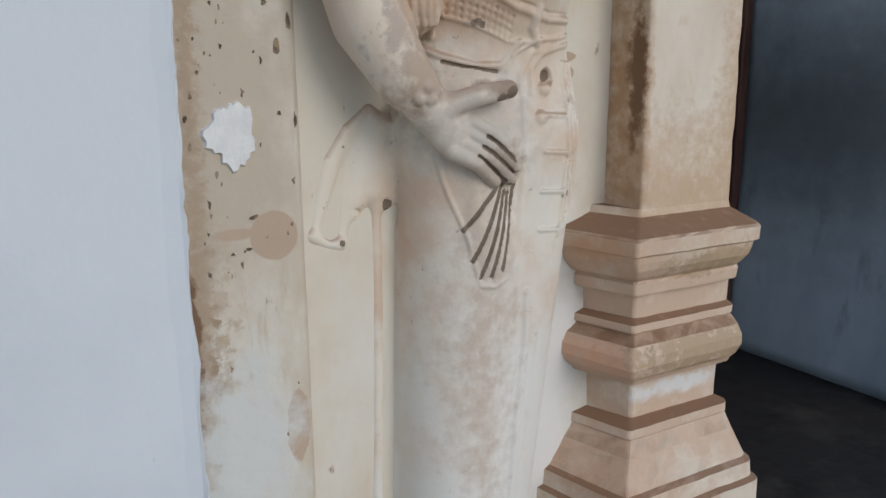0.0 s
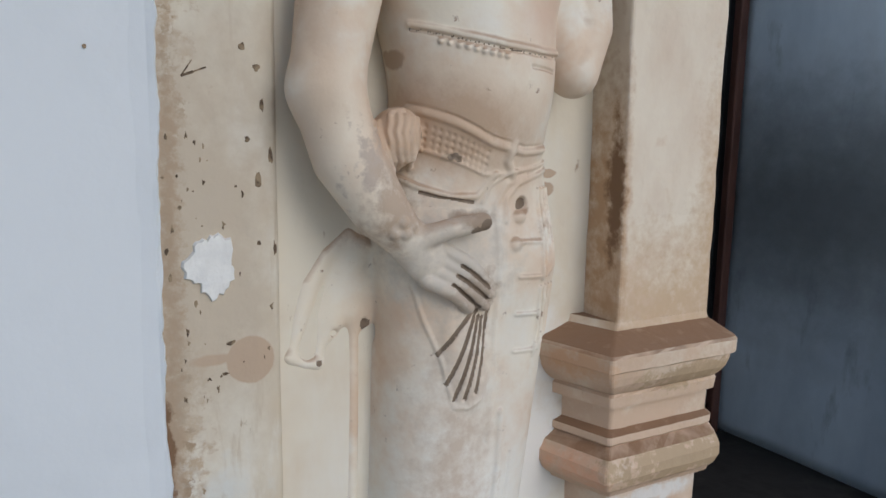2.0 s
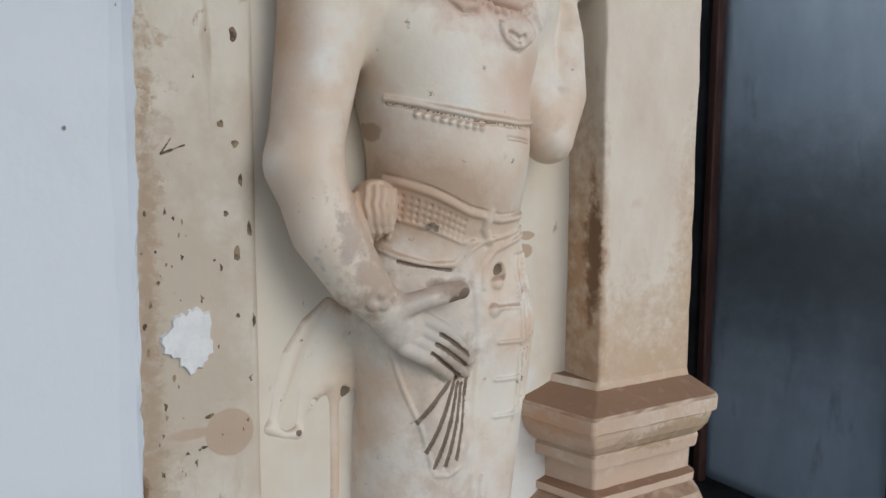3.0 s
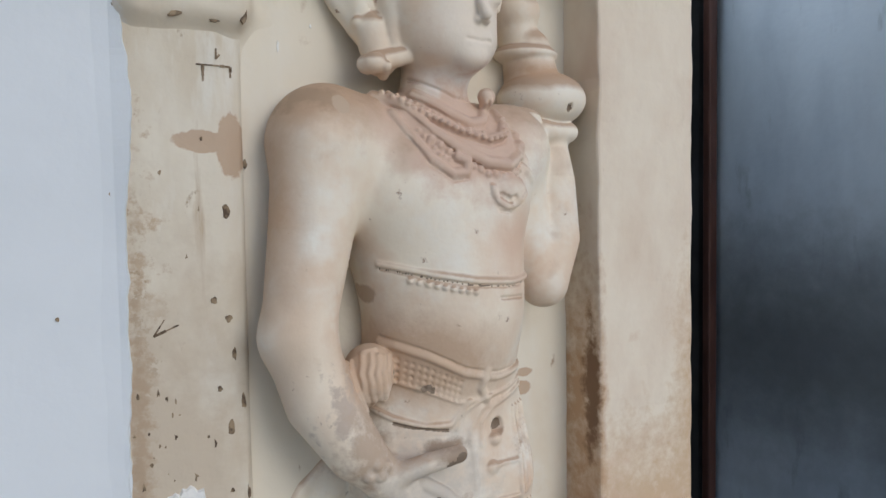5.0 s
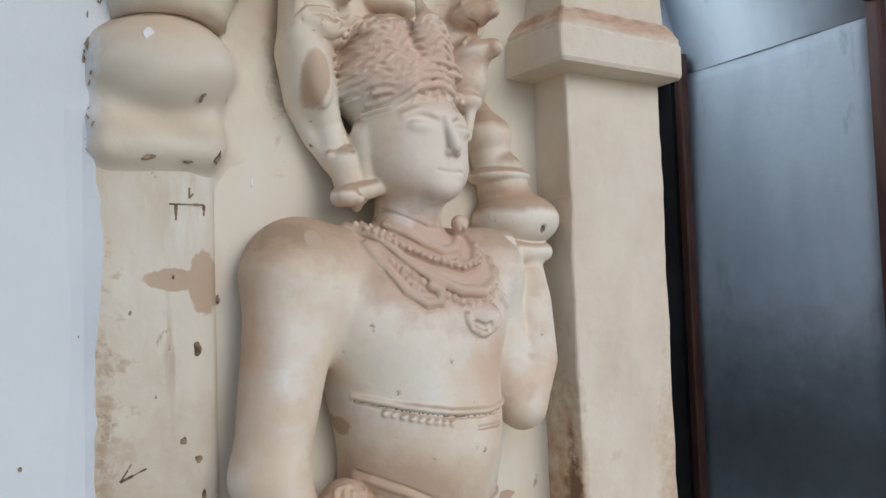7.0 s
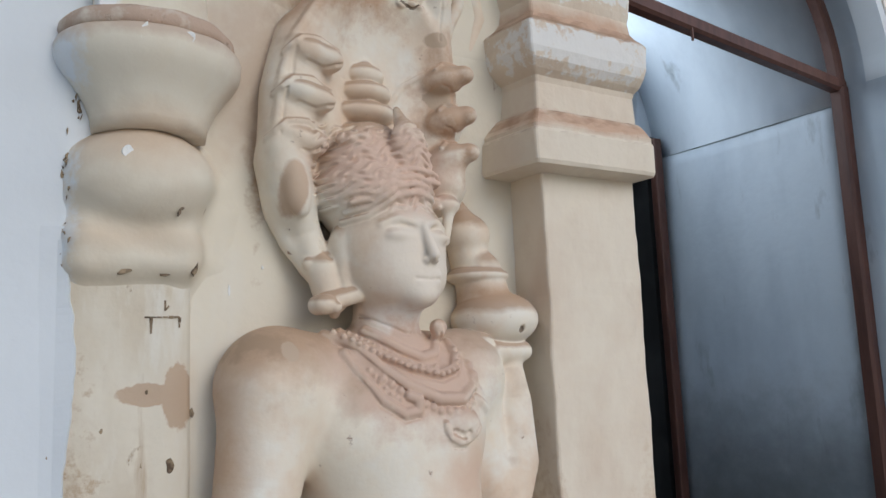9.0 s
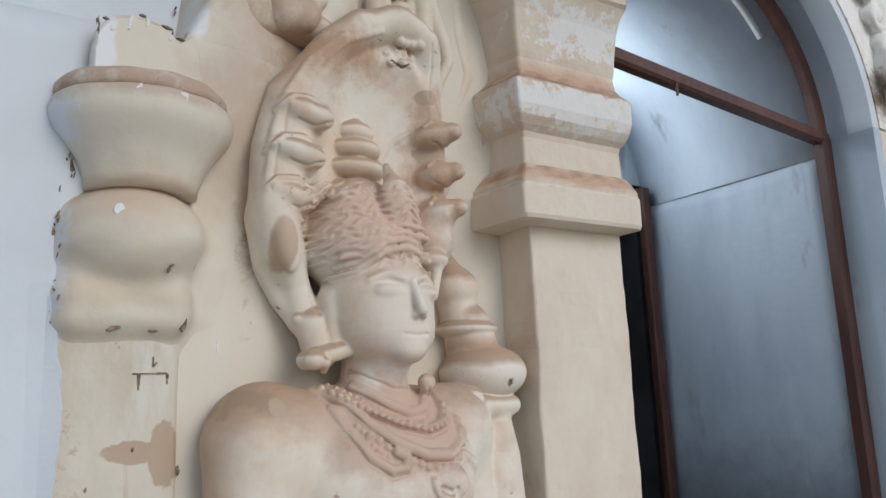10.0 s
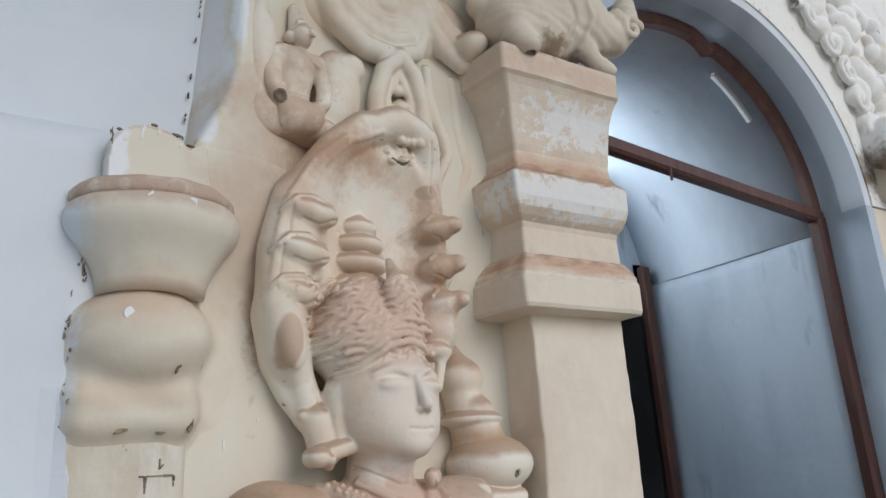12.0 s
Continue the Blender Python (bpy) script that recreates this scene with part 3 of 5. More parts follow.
def scallop():
    """The curved block between the bowl and the slanting return."""
    prof = [(0.385, 1.94), (0.384, 2.04), (0.388, 2.072), (0.400, 2.09), (0.42, 2.102), (0.44, 2.107), (0.462, 2.106), (0.482, 2.101), (0.496, 2.092), (0.506, 2.083), (0.516, 2.079), (0.545, 2.10), (0.56, 1.94)]
    bm = bmesh.new()
    rows = []
    for y, inset in ((1.20, 0.0), (1.112, 0.0), (1.101, 0.003), (1.096, 0.010)):
        rows.append([bm.verts.new((x + (0.46 - x) * inset * 5 + wob(x, z, 0.003, 30), y, z - (inset if z > 2 else 0))) for x, z in prof])
    for r, q in zip(rows, rows[1:]):
        for i in range(len(prof)):
            k = (i + 1) % len(prof)
            bm.faces.new((r[i], r[k], q[k], q[i]))
    bm.faces.new(rows[0])
    bm.faces.new(rows[-1][::-1])
    return part("scallop", bm, M_CREAM, wall_relief, "curved plaster block above the bowl")


scallop()


# left strip of the frame: a flat shaft with worn edges
def strip_y(x, z):
    u = min(x - 0.345, 0.533 - x)
    s = 0.22 * min(max((z - 1.40) / 0.24, 0.0), 1.0)
    swell = s * s * (3 - 2 * s) * (0.062 - 7.5 * (x - 0.447) ** 2)
    return 1.128 - max(swell, 0.0) + 0.012 * max(0.0, 1 - u / 0.05) ** 2 + wob(x, z, 0.004, 6)


wall_strip = tagged(sheet("wall_strip", 0.345, 0.533, FLOOR, 1.665, strip_y, 0.008, M_STRIP, None, 0.1),
                    "cream flat shaft with chipped ochre-stained limewash", "wall", kind="structure")


def jamb_wall(name, y0, y1, material, label, x_left, x_right, top):
    """A wall with the arched opening through it."""
    bm = bmesh.new()
    n = 28
    arc = [(ARCH_X + ARCH_R * math.cos(math.pi * i / n), SPRING + ARCH_R * math.sin(math.pi * i / n)) for i in range(n + 1)]
    inner = [(ARCH_X + ARCH_R, FLOOR)] + arc + [(ARCH_X - ARCH_R, FLOOR)]
    outer = [(x_right, FLOOR)]
    for x, z in arc:
        a = math.atan2(z - SPRING, x - ARCH_X)
        s = min((x_right - ARCH_X) / max(math.cos(a), 1e-6) if math.cos(a) > 0 else (ARCH_X - x_left) / max(-math.cos(a), 1e-6),
                (top - SPRING) / max(math.sin(a), 1e-6))
        outer.append((ARCH_X + s * math.cos(a), SPRING + s * math.sin(a)))
    outer.append((x_left, FLOOR))
    rows = []
    for y in (y0, y1):
        rows.append(([bm.verts.new((x, y, z)) for x, z in inner], [bm.verts.new((x, y, z)) for x, z in outer]))
    m = len(inner)
    for i in range(m - 1):
        for ins, out in rows:
            bm.faces.new((ins[i], ins[i + 1], out[i + 1], out[i]))
        bm.faces.new((rows[0][0][i], rows[0][0][i + 1], rows[1][0][i + 1], rows[1][0][i]))
        bm.faces.new((rows[0][1][i], rows[0][1][i + 1], rows[1][1][i + 1], rows[1][1][i]))
    return tagged(part(name, bm, material), label, "wall", kind="structure")


wall_front = jamb_wall("wall_doorway", 1.13, 1.24, M_BLUE, "blue-grey limewashed arched doorway reveal", 1.36, 3.4, 3.6)
wall_back = tagged(slab("wall_far_right", 3.4, 8, 1.13, 1.4, FLOOR, 3.6, M_CREAM), "cream limewashed wall past the doorway", "wall", kind="structure")



def arch_ring(name, r0, r1, y0, y1, a0, a1, material, parent=None):
    bm = bmesh.new()
    n = 30
    rows = [[bm.verts.new((ARCH_X + r * math.cos(a0 + (a1 - a0) * i / n), y, SPRING + r * math.sin(a0 + (a1 - a0) * i / n))) for i in range(n + 1)]
            for r, y in ((r0, y0), (r1, y0), (r1, y1), (r0, y1))]
    for a in range(4):
        for i in range(n):
            bm.faces.new((rows[a][i], rows[a][i + 1], rows[(a + 1) % 4][i + 1], rows[(a + 1) % 4][i]))
    bm.faces.new([r[0] for r in rows])
    bm.faces.new([r[-1] for r in rows][::-1])
    return part(name, bm, material, parent)


arch_lining = tagged(arch_ring("arch_lining", ARCH_R - 0.004, ARCH_R + 0.03, 1.05, 1.13, 0.0, 1.85, M_WHITE), "blue-grey limewashed lining of the arch", "wall", kind="structure")
arch_band = tagged(arch_ring("arch_band", ARCH_R + 0.03, ARCH_R + 0.9, 1.045, 1.13, 0.0, 1.75, M_CREAM), "cream plaster band round the arch", "wall", kind="structure")
reveal = tagged(slab("reveal", WALL_R - 0.004, 2.645, 1.05, 1.13, FLOOR, SPRING, M_BLUE), "blue-grey limewashed reveal of the doorway", "wall", kind="structure")

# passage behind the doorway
passage_right = tagged(sheet("wall_passage", 0, 0.76, FLOOR, 2.205, lambda x, z: wob(x, z, 0.005, 3), 0.05, M_BLUE_BAND, None, 0.3),
                       "blue-grey limewashed passage wall with dark stains and a darker band", "wall", kind="structure")
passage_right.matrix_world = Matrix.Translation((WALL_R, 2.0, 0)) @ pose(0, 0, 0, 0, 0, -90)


def vault():
    bm = bmesh.new()
    n = 24
    rows = []
    for r in (ARCH_R - 0.004, ARCH_R + 0.15):
        for y in (1.24, 2.0):
            rows.append([bm.verts.new((ARCH_X + r * math.cos(math.pi * i / n), y, 2.205 + (r + 0.03) * math.sin(math.pi * i / n))) for i in range(n + 1)])
    for a, b in ((0, 1), (2, 3), (0, 2), (1, 3)):
        for i in range(n):
            bm.faces.new((rows[a][i], rows[a][i + 1], rows[b][i + 1], rows[b][i]))
    return tagged(part("vault", bm, M_BLUE, smooth=True), "blue-grey limewashed barrel vault over the passage", "ceiling", kind="structure")


vault()
wall_rear = tagged(slab("wall_rear", 2.36, 3.2, 2.0, 2.15, 2.24, 3.2, M_BLUE), "blue-grey wall closing the vault above the inner door", "wall", kind="structure")
# unseen area lamp, added above the inner door to brighten the vault
fill_lamp = new("passage_fill", bpy.data.lights.new("passage_fill", "AREA"))
fill_lamp.data.shape, fill_lamp.data.size, fill_lamp.data.size_y, fill_lamp.data.energy, fill_lamp.data.color = "RECTANGLE", 1.0, 0.6, 12.5, (0.80, 0.90, 1.0)
fill_lamp.matrix_world = look((1.80, 2.12, 2.56), (2.05, 1.0, 2.25))
# inner room box, its darkness put into the wall colour
wall_room = tagged(slab("wall_room_side", 2.55, 2.7, 2.0, 5.5, FLOOR, 2.3, M_ROOM_SHADE), "inner room wall, coloured near-black for its shade", "wall", kind="structure")
wall_room2 = tagged(slab("wall_room_end", 0.6, 2.7, 5.5, 5.7, FLOOR, 2.3, M_ROOM_SHADE), "inner room end wall, coloured near-black for its shade", "wall", kind="structure")
wall_room3 = tagged(slab("wall_room_left", 0.6, 0.8, 1.6, 5.5, FLOOR, 3.6, M_ROOM_SHADE), "inner room wall, coloured near-black for its shade", "wall", kind="structure")
wall_room4 = tagged(slab("ceiling_room", 0.6, 2.7, 2.0, 5.7, 2.205, 2.24, M_ROOM_SHADE), "inner room ceiling, coloured near-black for its shade", "ceiling", kind="structure")
passage_left = tagged(slab("wall_passage_left", 1.2, 1.45, 1.24, 2.0, FLOOR, 2.3, M_BLUE), "blue-grey limewashed passage wall", "wall", kind="structure")


# ---- doorway joinery ----
def sweep(path, w, d, closed=False):
    """A bar of square section along points in the wall's plane: w across, d deep; y gives the front."""
    bm = bmesh.new()
    rings = []
    for i, (x, y, z) in enumerate(path):
        a, b = Vector(path[max(i - 1, 0)]), Vector(path[min(i + 1, len(path) - 1)])
        t = (b - a).normalized()
        s = Vector((-t.z, 0, t.x))
        c = Vector((x, y, z))
        e = 0.18 * w
        ring = []
        for u, v in ((-w / 2 + e, 0), (w / 2 - e, 0), (w / 2, e), (w / 2, d), (-w / 2, d), (-w / 2, e)):
            ring.append(bm.verts.new(c + s * u + Vector((0, v, 0))))
        rings.append(ring)
    for r, q in zip(rings, rings[1:]):
        for i in range(6):
            bm.faces.new((r[i], r[(i + 1) % 6], q[(i + 1) % 6], q[i]))
    bm.faces.new(rings[0])
    bm.faces.new(rings[-1][::-1])
    return bm


FR = 1.185
door_frame = thing("door_frame", "brown varnished wooden arched door frame with a transom bar", "door frame")
part("jamb", sweep([(WALL_R - 0.022, FR, FLOOR), (WALL_R - 0.022, FR, 1.2), (WALL_R - 0.022, FR, SPRING)], 0.044, 0.04), M_WOOD, door_frame)
part("jamb", sweep([(1.48, FR, FLOOR), (1.48, FR, 1.2), (1.48, FR, SPRING)], 0.06, 0.07), M_WOOD, door_frame)
part("transom", sweep([(1.46, FR + 0.003, SPRING + 0.11), (2.0, FR + 0.003, SPRING + 0.06), (WALL_R - 0.01, FR + 0.003, SPRING + 0.005)], 0.044, 0.035), M_WOOD, door_frame)


def lobed(n=48):
    pts = []
    for i in range(n + 1):
        a = math.pi * i / n
        r = ARCH_R - 0.035 - 0.03 * math.exp(-((a - 1.32) / 0.05) ** 2)
        pts.append((ARCH_X + r * math.cos(a), FR, SPRING + r * math.sin(a)))
    return pts


part("arch", sweep(lobed(), 0.040, 0.035), M_WOOD, door_frame)
inner_frame = thing("inner_door_frame", "dark brown wooden post of the inner door", "door frame")
part("post", box(bmesh.new(), 2.535, 2.578, 1.935, 1.97, FLOOR, 2.275, 0.006), M_WOOD, inner_frame)


# ---- pilaster ----
def pilaster(x0, x1, y0, y1, right, name, label, splay=0.07):
    """A square shaft with a moulded base and capital; the mouldings stand out to the left and the front, little to the right."""
    def lathe(bm, prof, slant=0.0, turn=0.008, rough=0.0025):
        rings = []
        for z, o in prof:
            a, b, c = x0 - o, x1 + right * o, y0 - o
            e, g = 0.006, max(turn * min(1.0, max(o, 0.0) / 0.05), 0.007)
            pts = [(a - slant, y1), (a - slant * e / (y1 - c), c + e), (a + 0.3 * e, c + 0.3 * e), (a + e, c)]
            pts += [(a + e + (b - g - a - e) * i / 12, c) for i in range(1, 12)]
            pts += [(b - g + g * math.sin(0.5 * math.pi * i / 5), c + g - g * math.cos(0.5 * math.pi * i / 5)) for i in range(6)] + [(b, y1)]
            rings.append([bm.verts.new((x + wob(x + y, z, rough, 9) + wob(x - y, z, 0.5 * rough, 50), y + wob(y - x, z, rough, 9) + wob(y + x, z, 0.5 * rough, 50), z + wob(x + y, z, 0.6 * rough, 40))) for x, y in pts])
        for r, q in zip(rings, rings[1:]):
            for i in range(len(r) - 1):
                bm.faces.new((r[i], r[i + 1], q[i + 1], q[i]))
        bm.faces.new(rings[0])
        bm.faces.new(rings[-1][::-1])
        return bm
    th = thing(name, label, "pilaster")
    low = [(-0.12, 0.125), (0.03, 0.12), (0.035, 0.105), (0.07, 0.102), (0.078, 0.088), (0.10, 0.074), (0.135, 0.052), (0.165, 0.03), (0.17, 0.034), (0.19, 0.033), (0.197, -0.004),
           (0.285, -0.002), (0.292, 0.03), (0.302, 0.036), (0.318, 0.054), (0.34, 0.064), (0.362, 0.064), (0.385, 0.052), (0.402, 0.028), (0.408, 0.034), (0.424, 0.033), (0.431, 0.012),
           (0.482, 0.014), (0.489, 0.036), (0.512, 0.038), (0.518, 0.034), (0.53, 0.05), (0.548, 0.064), (0.566, 0.07), (0.578, 0.072), (0.584, 0.083), (0.612, 0.084), (0.618, 0.078), (0.645, 0.005), (0.66, 0.0)]
    part("base", lathe(bmesh.new(), low, splay, 0.035), M_PILASTER, th, "moulded base stained brown")
    shaft = [(0.64 + (1.84 - 0.64) * i / 40, 0.0015 * noise.noise(Vector((i * 0.7, 1, 2)))) for i in range(41)]
    part("shaft", lathe(bmesh.new(), shaft), M_PILASTER, th)
    high = [(1.828, 0.0), (1.832, 0.056), (1.84, 0.06), (1.90, 0.06), (1.908, 0.055), (1.916, 0.056), (1.926, 0.05), (1.94, 0.04), (1.955, 0.028), (1.96, 0.018), (2.02, 0.016), (2.032, 0.02),
            (2.042, 0.035), (2.058, 0.05), (2.08, 0.058), (2.105, 0.06), (2.13, 0.062), (2.137, 0.056), (2.155, 0.036), (2.175, 0.02), (2.205, 0.016), (2.22, 0.02), (2.26, 0.026), (2.31, 0.038),
            (2.35, 0.055), (2.365, 0.064), (2.372, 0.072), (2.434, 0.074), (2.44, 0.066)]
    part("capital", lathe(bmesh.new(), high, 0.03, 0.02), M_PILASTER, th, "moulded capital with flaking white limewash")
    return th


pilaster(1.245, 1.515, 1.11, 1.32, 0.3, "pilaster", "square cream pilaster with stained moulded base and capital")
far_pilaster = thing("far_pilaster", "square cream pilaster beyond the doorway", "pilaster")
slab("shaft", 2.645, 2.90, 1.05, 1.13, FLOOR, 2.25, M_PILASTER, far_pilaster, 0.01)
slab("capital", 2.70, 3.0, 0.97, 1.13, 2.27, 2.42, M_PILASTER, far_pilaster, 0.02)


# ---- left column: bulb and bowl capital ----
def turned(prof, cx, cy, n=48, squash=1.0, half=True):
    bm = bmesh.new()
    rings = []
    for z, r in prof:
        ring = []
        for i in range(n + 1):
            a = math.pi + math.pi * i / n
            rr = r * (1 + 0.02 * noise.noise(Vector((math.cos(a) * 2, math.sin(a) * 2, z * 7))))
            ring.append(bm.verts.new((cx + rr * math.cos(a), cy + squash * rr * math.sin(a), z + 0.004 * noise.noise(Vector((math.cos(a) * 3, z * 5, 4))))))
        rings.append(ring)
    for r, q in zip(rings, rings[1:]):
        for i in range(n):
            bm.faces.new((r[i], r[i + 1], q[i + 1], q[i]))
    bm.faces.new(rings[-1][::-1])
    bm.faces.new(rings[0])
    return bm


column_head = thing("column_capital", "cream bulb and bowl capital of a round column", "capital")


def bulb_form():
    f = Field((0.30, 1.0, 1.42), (0.68, 1.2, 1.90), 0.004)
    f.ball((0.465, 1.178, 1.70), (0.17, 0.036, 0.22), 0)
    f.block((0.441, 1.197, 1.60), (0.088, 0.064, 0.115), 0.03, 0.03)
    f.block((0.450, 1.178, 1.634), (0.096, 0.080, 0.040), 0.03, 0.035)
    f.ball((0.460, 1.148, 1.748), (0.110, 0.098, 0.086), 0.03)
    f.wave((0.31, 1.0, 1.45), (0.66, 1.19, 1.88), lambda x, y, z: 0.0016 * np.sin(x * 47 + 3 * np.sin(z * 31)) * np.sin(z * 39 + y * 20))
    return f


bulb_field = bulb_form()
link("bulb", bulb_field.mesh("bulb"), M_CREAM, column_head, True)
bowl = [(1.815, 0.085), (1.835, 0.088), (1.86, 0.098), (1.885, 0.114), (1.905, 0.130), (1.918, 0.138), (1.93, 0.141), (1.945, 0.142), (1.955, 0.138), (1.960, 0.130), (1.962, 0.10)]
part("bowl", turned(bowl, 0.47, 1.14, squash=0.9), M_CREAM, column_head, smooth=True)
rim = [(1.958, 0.122), (1.962, 0.131), (1.970, 0.1335), (1.980, 0.132), (1.988, 0.125), (1.990, 0.11)]
part("rim", turned(rim, 0.468, 1.142, 64, 0.9), M_RIM, column_head, "worn brown rim", True)


# ---- the carved guardian figure: one mesh ----
def guardian():
    f = Field((0.50, 0.95, -0.13), (1.27, 1.26, 2.26), 0.0026)
    # hood of the many-headed serpent behind the head
    f.ball((0.865, 1.20, 1.945), (0.185, 0.135, 0.25), 0)
    f.ball((0.925, 1.20, 1.995), (0.135, 0.135, 0.235), 0.05)
    f.ball((0.885, 1.03, 1.925), (0.165, 0.105, 0.235), 0.012, cut=True)
    f.tube([(0.690, 1.15, 1.72), (0.682, 1.135, 1.80), (0.686, 1.12, 1.89), (0.704, 1.11, 1.98), (0.738, 1.10, 2.06), (0.785, 1.09, 2.125), (0.84, 1.085, 2.172), (0.92, 1.082, 2.195)], [0.02, 0.03, 0.034, 0.035, 0.035, 0.034, 0.034, 0.032], 0.03)
    f.ball((0.71, 1.165, 1.75), (0.045, 0.045, 0.12), 0.03, 10)
    f.tube([(0.670, 1.15, 1.80), (0.682, 1.15, 1.72), (0.705, 1.145, 1.66), (0.730, 1.14, 1.62)], [0.022, 0.02, 0.018, 0.016], 0.02)
    f.tube([(0.985, 1.085, 2.175), (1.005, 1.11, 2.12), (1.005, 1.13, 2.02), (1.01, 1.14, 1.92), (1.015, 1.15, 1.76)], [0.024, 0.022, 0.024, 0.026, 0.03], 0.025)
    f.tube([(0.91, 1.082, 2.196), (0.955, 1.084, 2.190), (0.985, 1.094, 2.160), (1.0, 1.112, 2.10)], [0.032, 0.030, 0.026, 0.022], 0.02)
    f.beads([(0.918, 2.158), (0.975, 2.156)], 0.010, 0.016, 0.001, 0.003)
    f.beads([(0.922, 2.14), (0.968, 2.138)], 0.008, 0.014, 0.001, 0.003)
    f.line([(0.72, 2.02), (0.745, 2.07), (0.80, 2.125), (0.87, 2.16)], 0.005, 0.002, 0.006)
    f.line([(0.90, 1.93), (0.925, 1.97), (0.965, 1.995)], 0.005, 0.001, 0.005)
    f.tube([(0.715, 1.115, 2.02), (0.695, 1.118, 1.92), (0.690, 1.125, 1.80), (0.698, 1.13, 1.74)], [0.045, 0.050, 0.046, 0.034], 0.025)
    f.line([(0.665, 1.78), (0.660, 1.86), (0.668, 1.94), (0.69, 2.01), (0.73, 2.075), (0.79, 2.13)], 0.007, 0.001, 0.008)
    for x, z, y in ((0.715, 1.978, 1.066), (0.700, 1.905, 1.070), (0.692, 1.832, 1.084)):
        f.ball((x + 0.004, y + 0.022, z), (0.050, 0.044, 0.028), 0.010, -16)
        f.ball((x + 0.036, y + 0.004, z - 0.006), (0.024, 0.024, 0.019), 0.010, -25)
        f.ball((x - 0.010, y + 0.038, z - 0.042), (0.040, 0.036, 0.044), 0.010, -6)
        f.line([(x - 0.046, z - 0.004), (x - 0.02, z + 0.022), (x + 0.018, z + 0.026), (x + 0.048, z + 0.008)], 0.005, 0.0, 0.003)
        f.line([(x - 0.030, z + 0.002), (x - 0.034, z - 0.05)], 0.0028, 0.0, 0.001, True)
        f.line([(x - 0.010, z - 0.018), (x + 0.022, z - 0.026), (x + 0.054, z - 0.016)], 0.0032, 0.0, 0.001, True)
        f.ball((x + 0.046, y - 0.018, z + 0.004), (0.005, 0.006, 0.005), 0.001, cut=True)
    for x, z in ((1.005, 1.985), (1.008, 1.905), (1.010, 1.832)):
        f.ball((x, 1.105, z), (0.042, 0.045, 0.028), 0.010, 12)
        f.ball((x + 0.024, 1.072, z + 0.006), (0.021, 0.021, 0.018), 0.008)
        f.line([(x - 0.03, z + 0.012), (x - 0.01, z + 0.028), (x + 0.02, z + 0.026)], 0.005, 0.0, 0.003)
        f.line([(x - 0.02, z - 0.02), (x + 0.01, z - 0.026), (x + 0.04, z - 0.012)], 0.003, 0.0, 0.001, True)
    # rough worn face at the crest of the hood
    for dx, dz, r in ((-0.03, 0.0, 0.010), (-0.012, 0.012, 0.009), (0.008, 0.010, 0.010), (0.024, -0.002, 0.009), (-0.018, -0.016, 0.011), (0.004, -0.014, 0.009), (0.02, -0.02, 0.007)):
        f.ball((0.925 + dx, f.front(0.925 + dx, 2.135 + dz) + 0.002, 2.135 + dz), (r, 0.008, r * 0.8), 0.002, 30 * dx / 0.03)
    f.line([(0.90, 2.150), (0.92, 2.136), (0.945, 2.148)], 0.0026, 0.0, 0.001, True)
    f.line([(0.905, 2.120), (0.93, 2.112), (0.95, 2.122)], 0.0026, 0.0, 0.001, True, grime_dark=0.003)
    f.line([(0.985, 2.16), (0.992, 2.12), (0.990, 2.06)], 0.003, 0.0, 0.001, True)
    f.ball((1.055, 1.175, 1.93), (0.035, 0.03, 0.05), 0.02)
    f.ball((1.0, 1.13, 1.78), (0.05, 0.06, 0.05), 0.03)
    # legs and skirt
    f.rod((0.835, 1.145, 0.80), (0.80, 1.15, -0.13), 0.115, 0.10, 0)
    f.rod((0.955, 1.15, 0.80), (0.875, 1.16, -0.13), 0.115, 0.085, 0.05)
    f.ball((0.885, 1.15, 0.90), (0.175, 0.115, 0.22), 0.06)
    # trunk
    f.ball((0.888, 1.13, 1.14), (0.148, 0.145, 0.17), 0.08)
    f.ball((0.872, 1.135, 1.31), (0.172, 0.135, 0.17), 0.08)
    f.rod((0.68, 1.13, 1.43), (1.03, 1.15, 1.43), 0.075, 0.075, 0.06)
    f.ball((0.80, 1.08, 1.34), (0.09, 0.06, 0.07), 0.06)
    f.ball((0.94, 1.08, 1.34), (0.085, 0.06, 0.07), 0.06)
    # neck and head
    f.rod((0.866, 1.12, 1.44), (0.868, 1.11, 1.60), 0.062, 0.056, 0.025)
    f.ball((0.870, 1.10, 1.652), (0.104, 0.098, 0.108), 0.015)
    f.ball((0.878, 1.068, 1.590), (0.076, 0.066, 0.050), 0.035)
    f.ball((0.888, 1.022, 1.560), (0.026, 0.022, 0.018), 0.025)
    f.rod((0.888, 1.005, 1.678), (0.896, 0.988, 1.627), 0.006, 0.010, 0.009)
    f.ball((0.887, 1.0, 1.619), (0.007, 0.008, 0.006), 0.005)
    f.ball((0.905, 1.0, 1.619), (0.007, 0.008, 0.006), 0.005)
    f.rod((0.874, 1.010, 1.5925), (0.912, 1.012, 1.5925), 0.007, 0.007, 0.008)
    f.rod((0.878, 1.010, 1.581), (0.910, 1.012, 1.581), 0.007, 0.007, 0.008)
    f.line([(0.866, 1.588), (0.892, 1.586), (0.918, 1.588)], 0.0025, 0.0, 0.002, True)
    for cx, sx in ((0.846, -1), (0.926, 1)):
        y = f.front(cx, 1.66)
        f.ball((cx, y + 0.002, 1.676), (0.026, 0.008, 0.008), 0.012, cut=True)
        f.ball((cx, y + 0.010, 1.662), (0.025, 0.013, 0.011), 0.008)
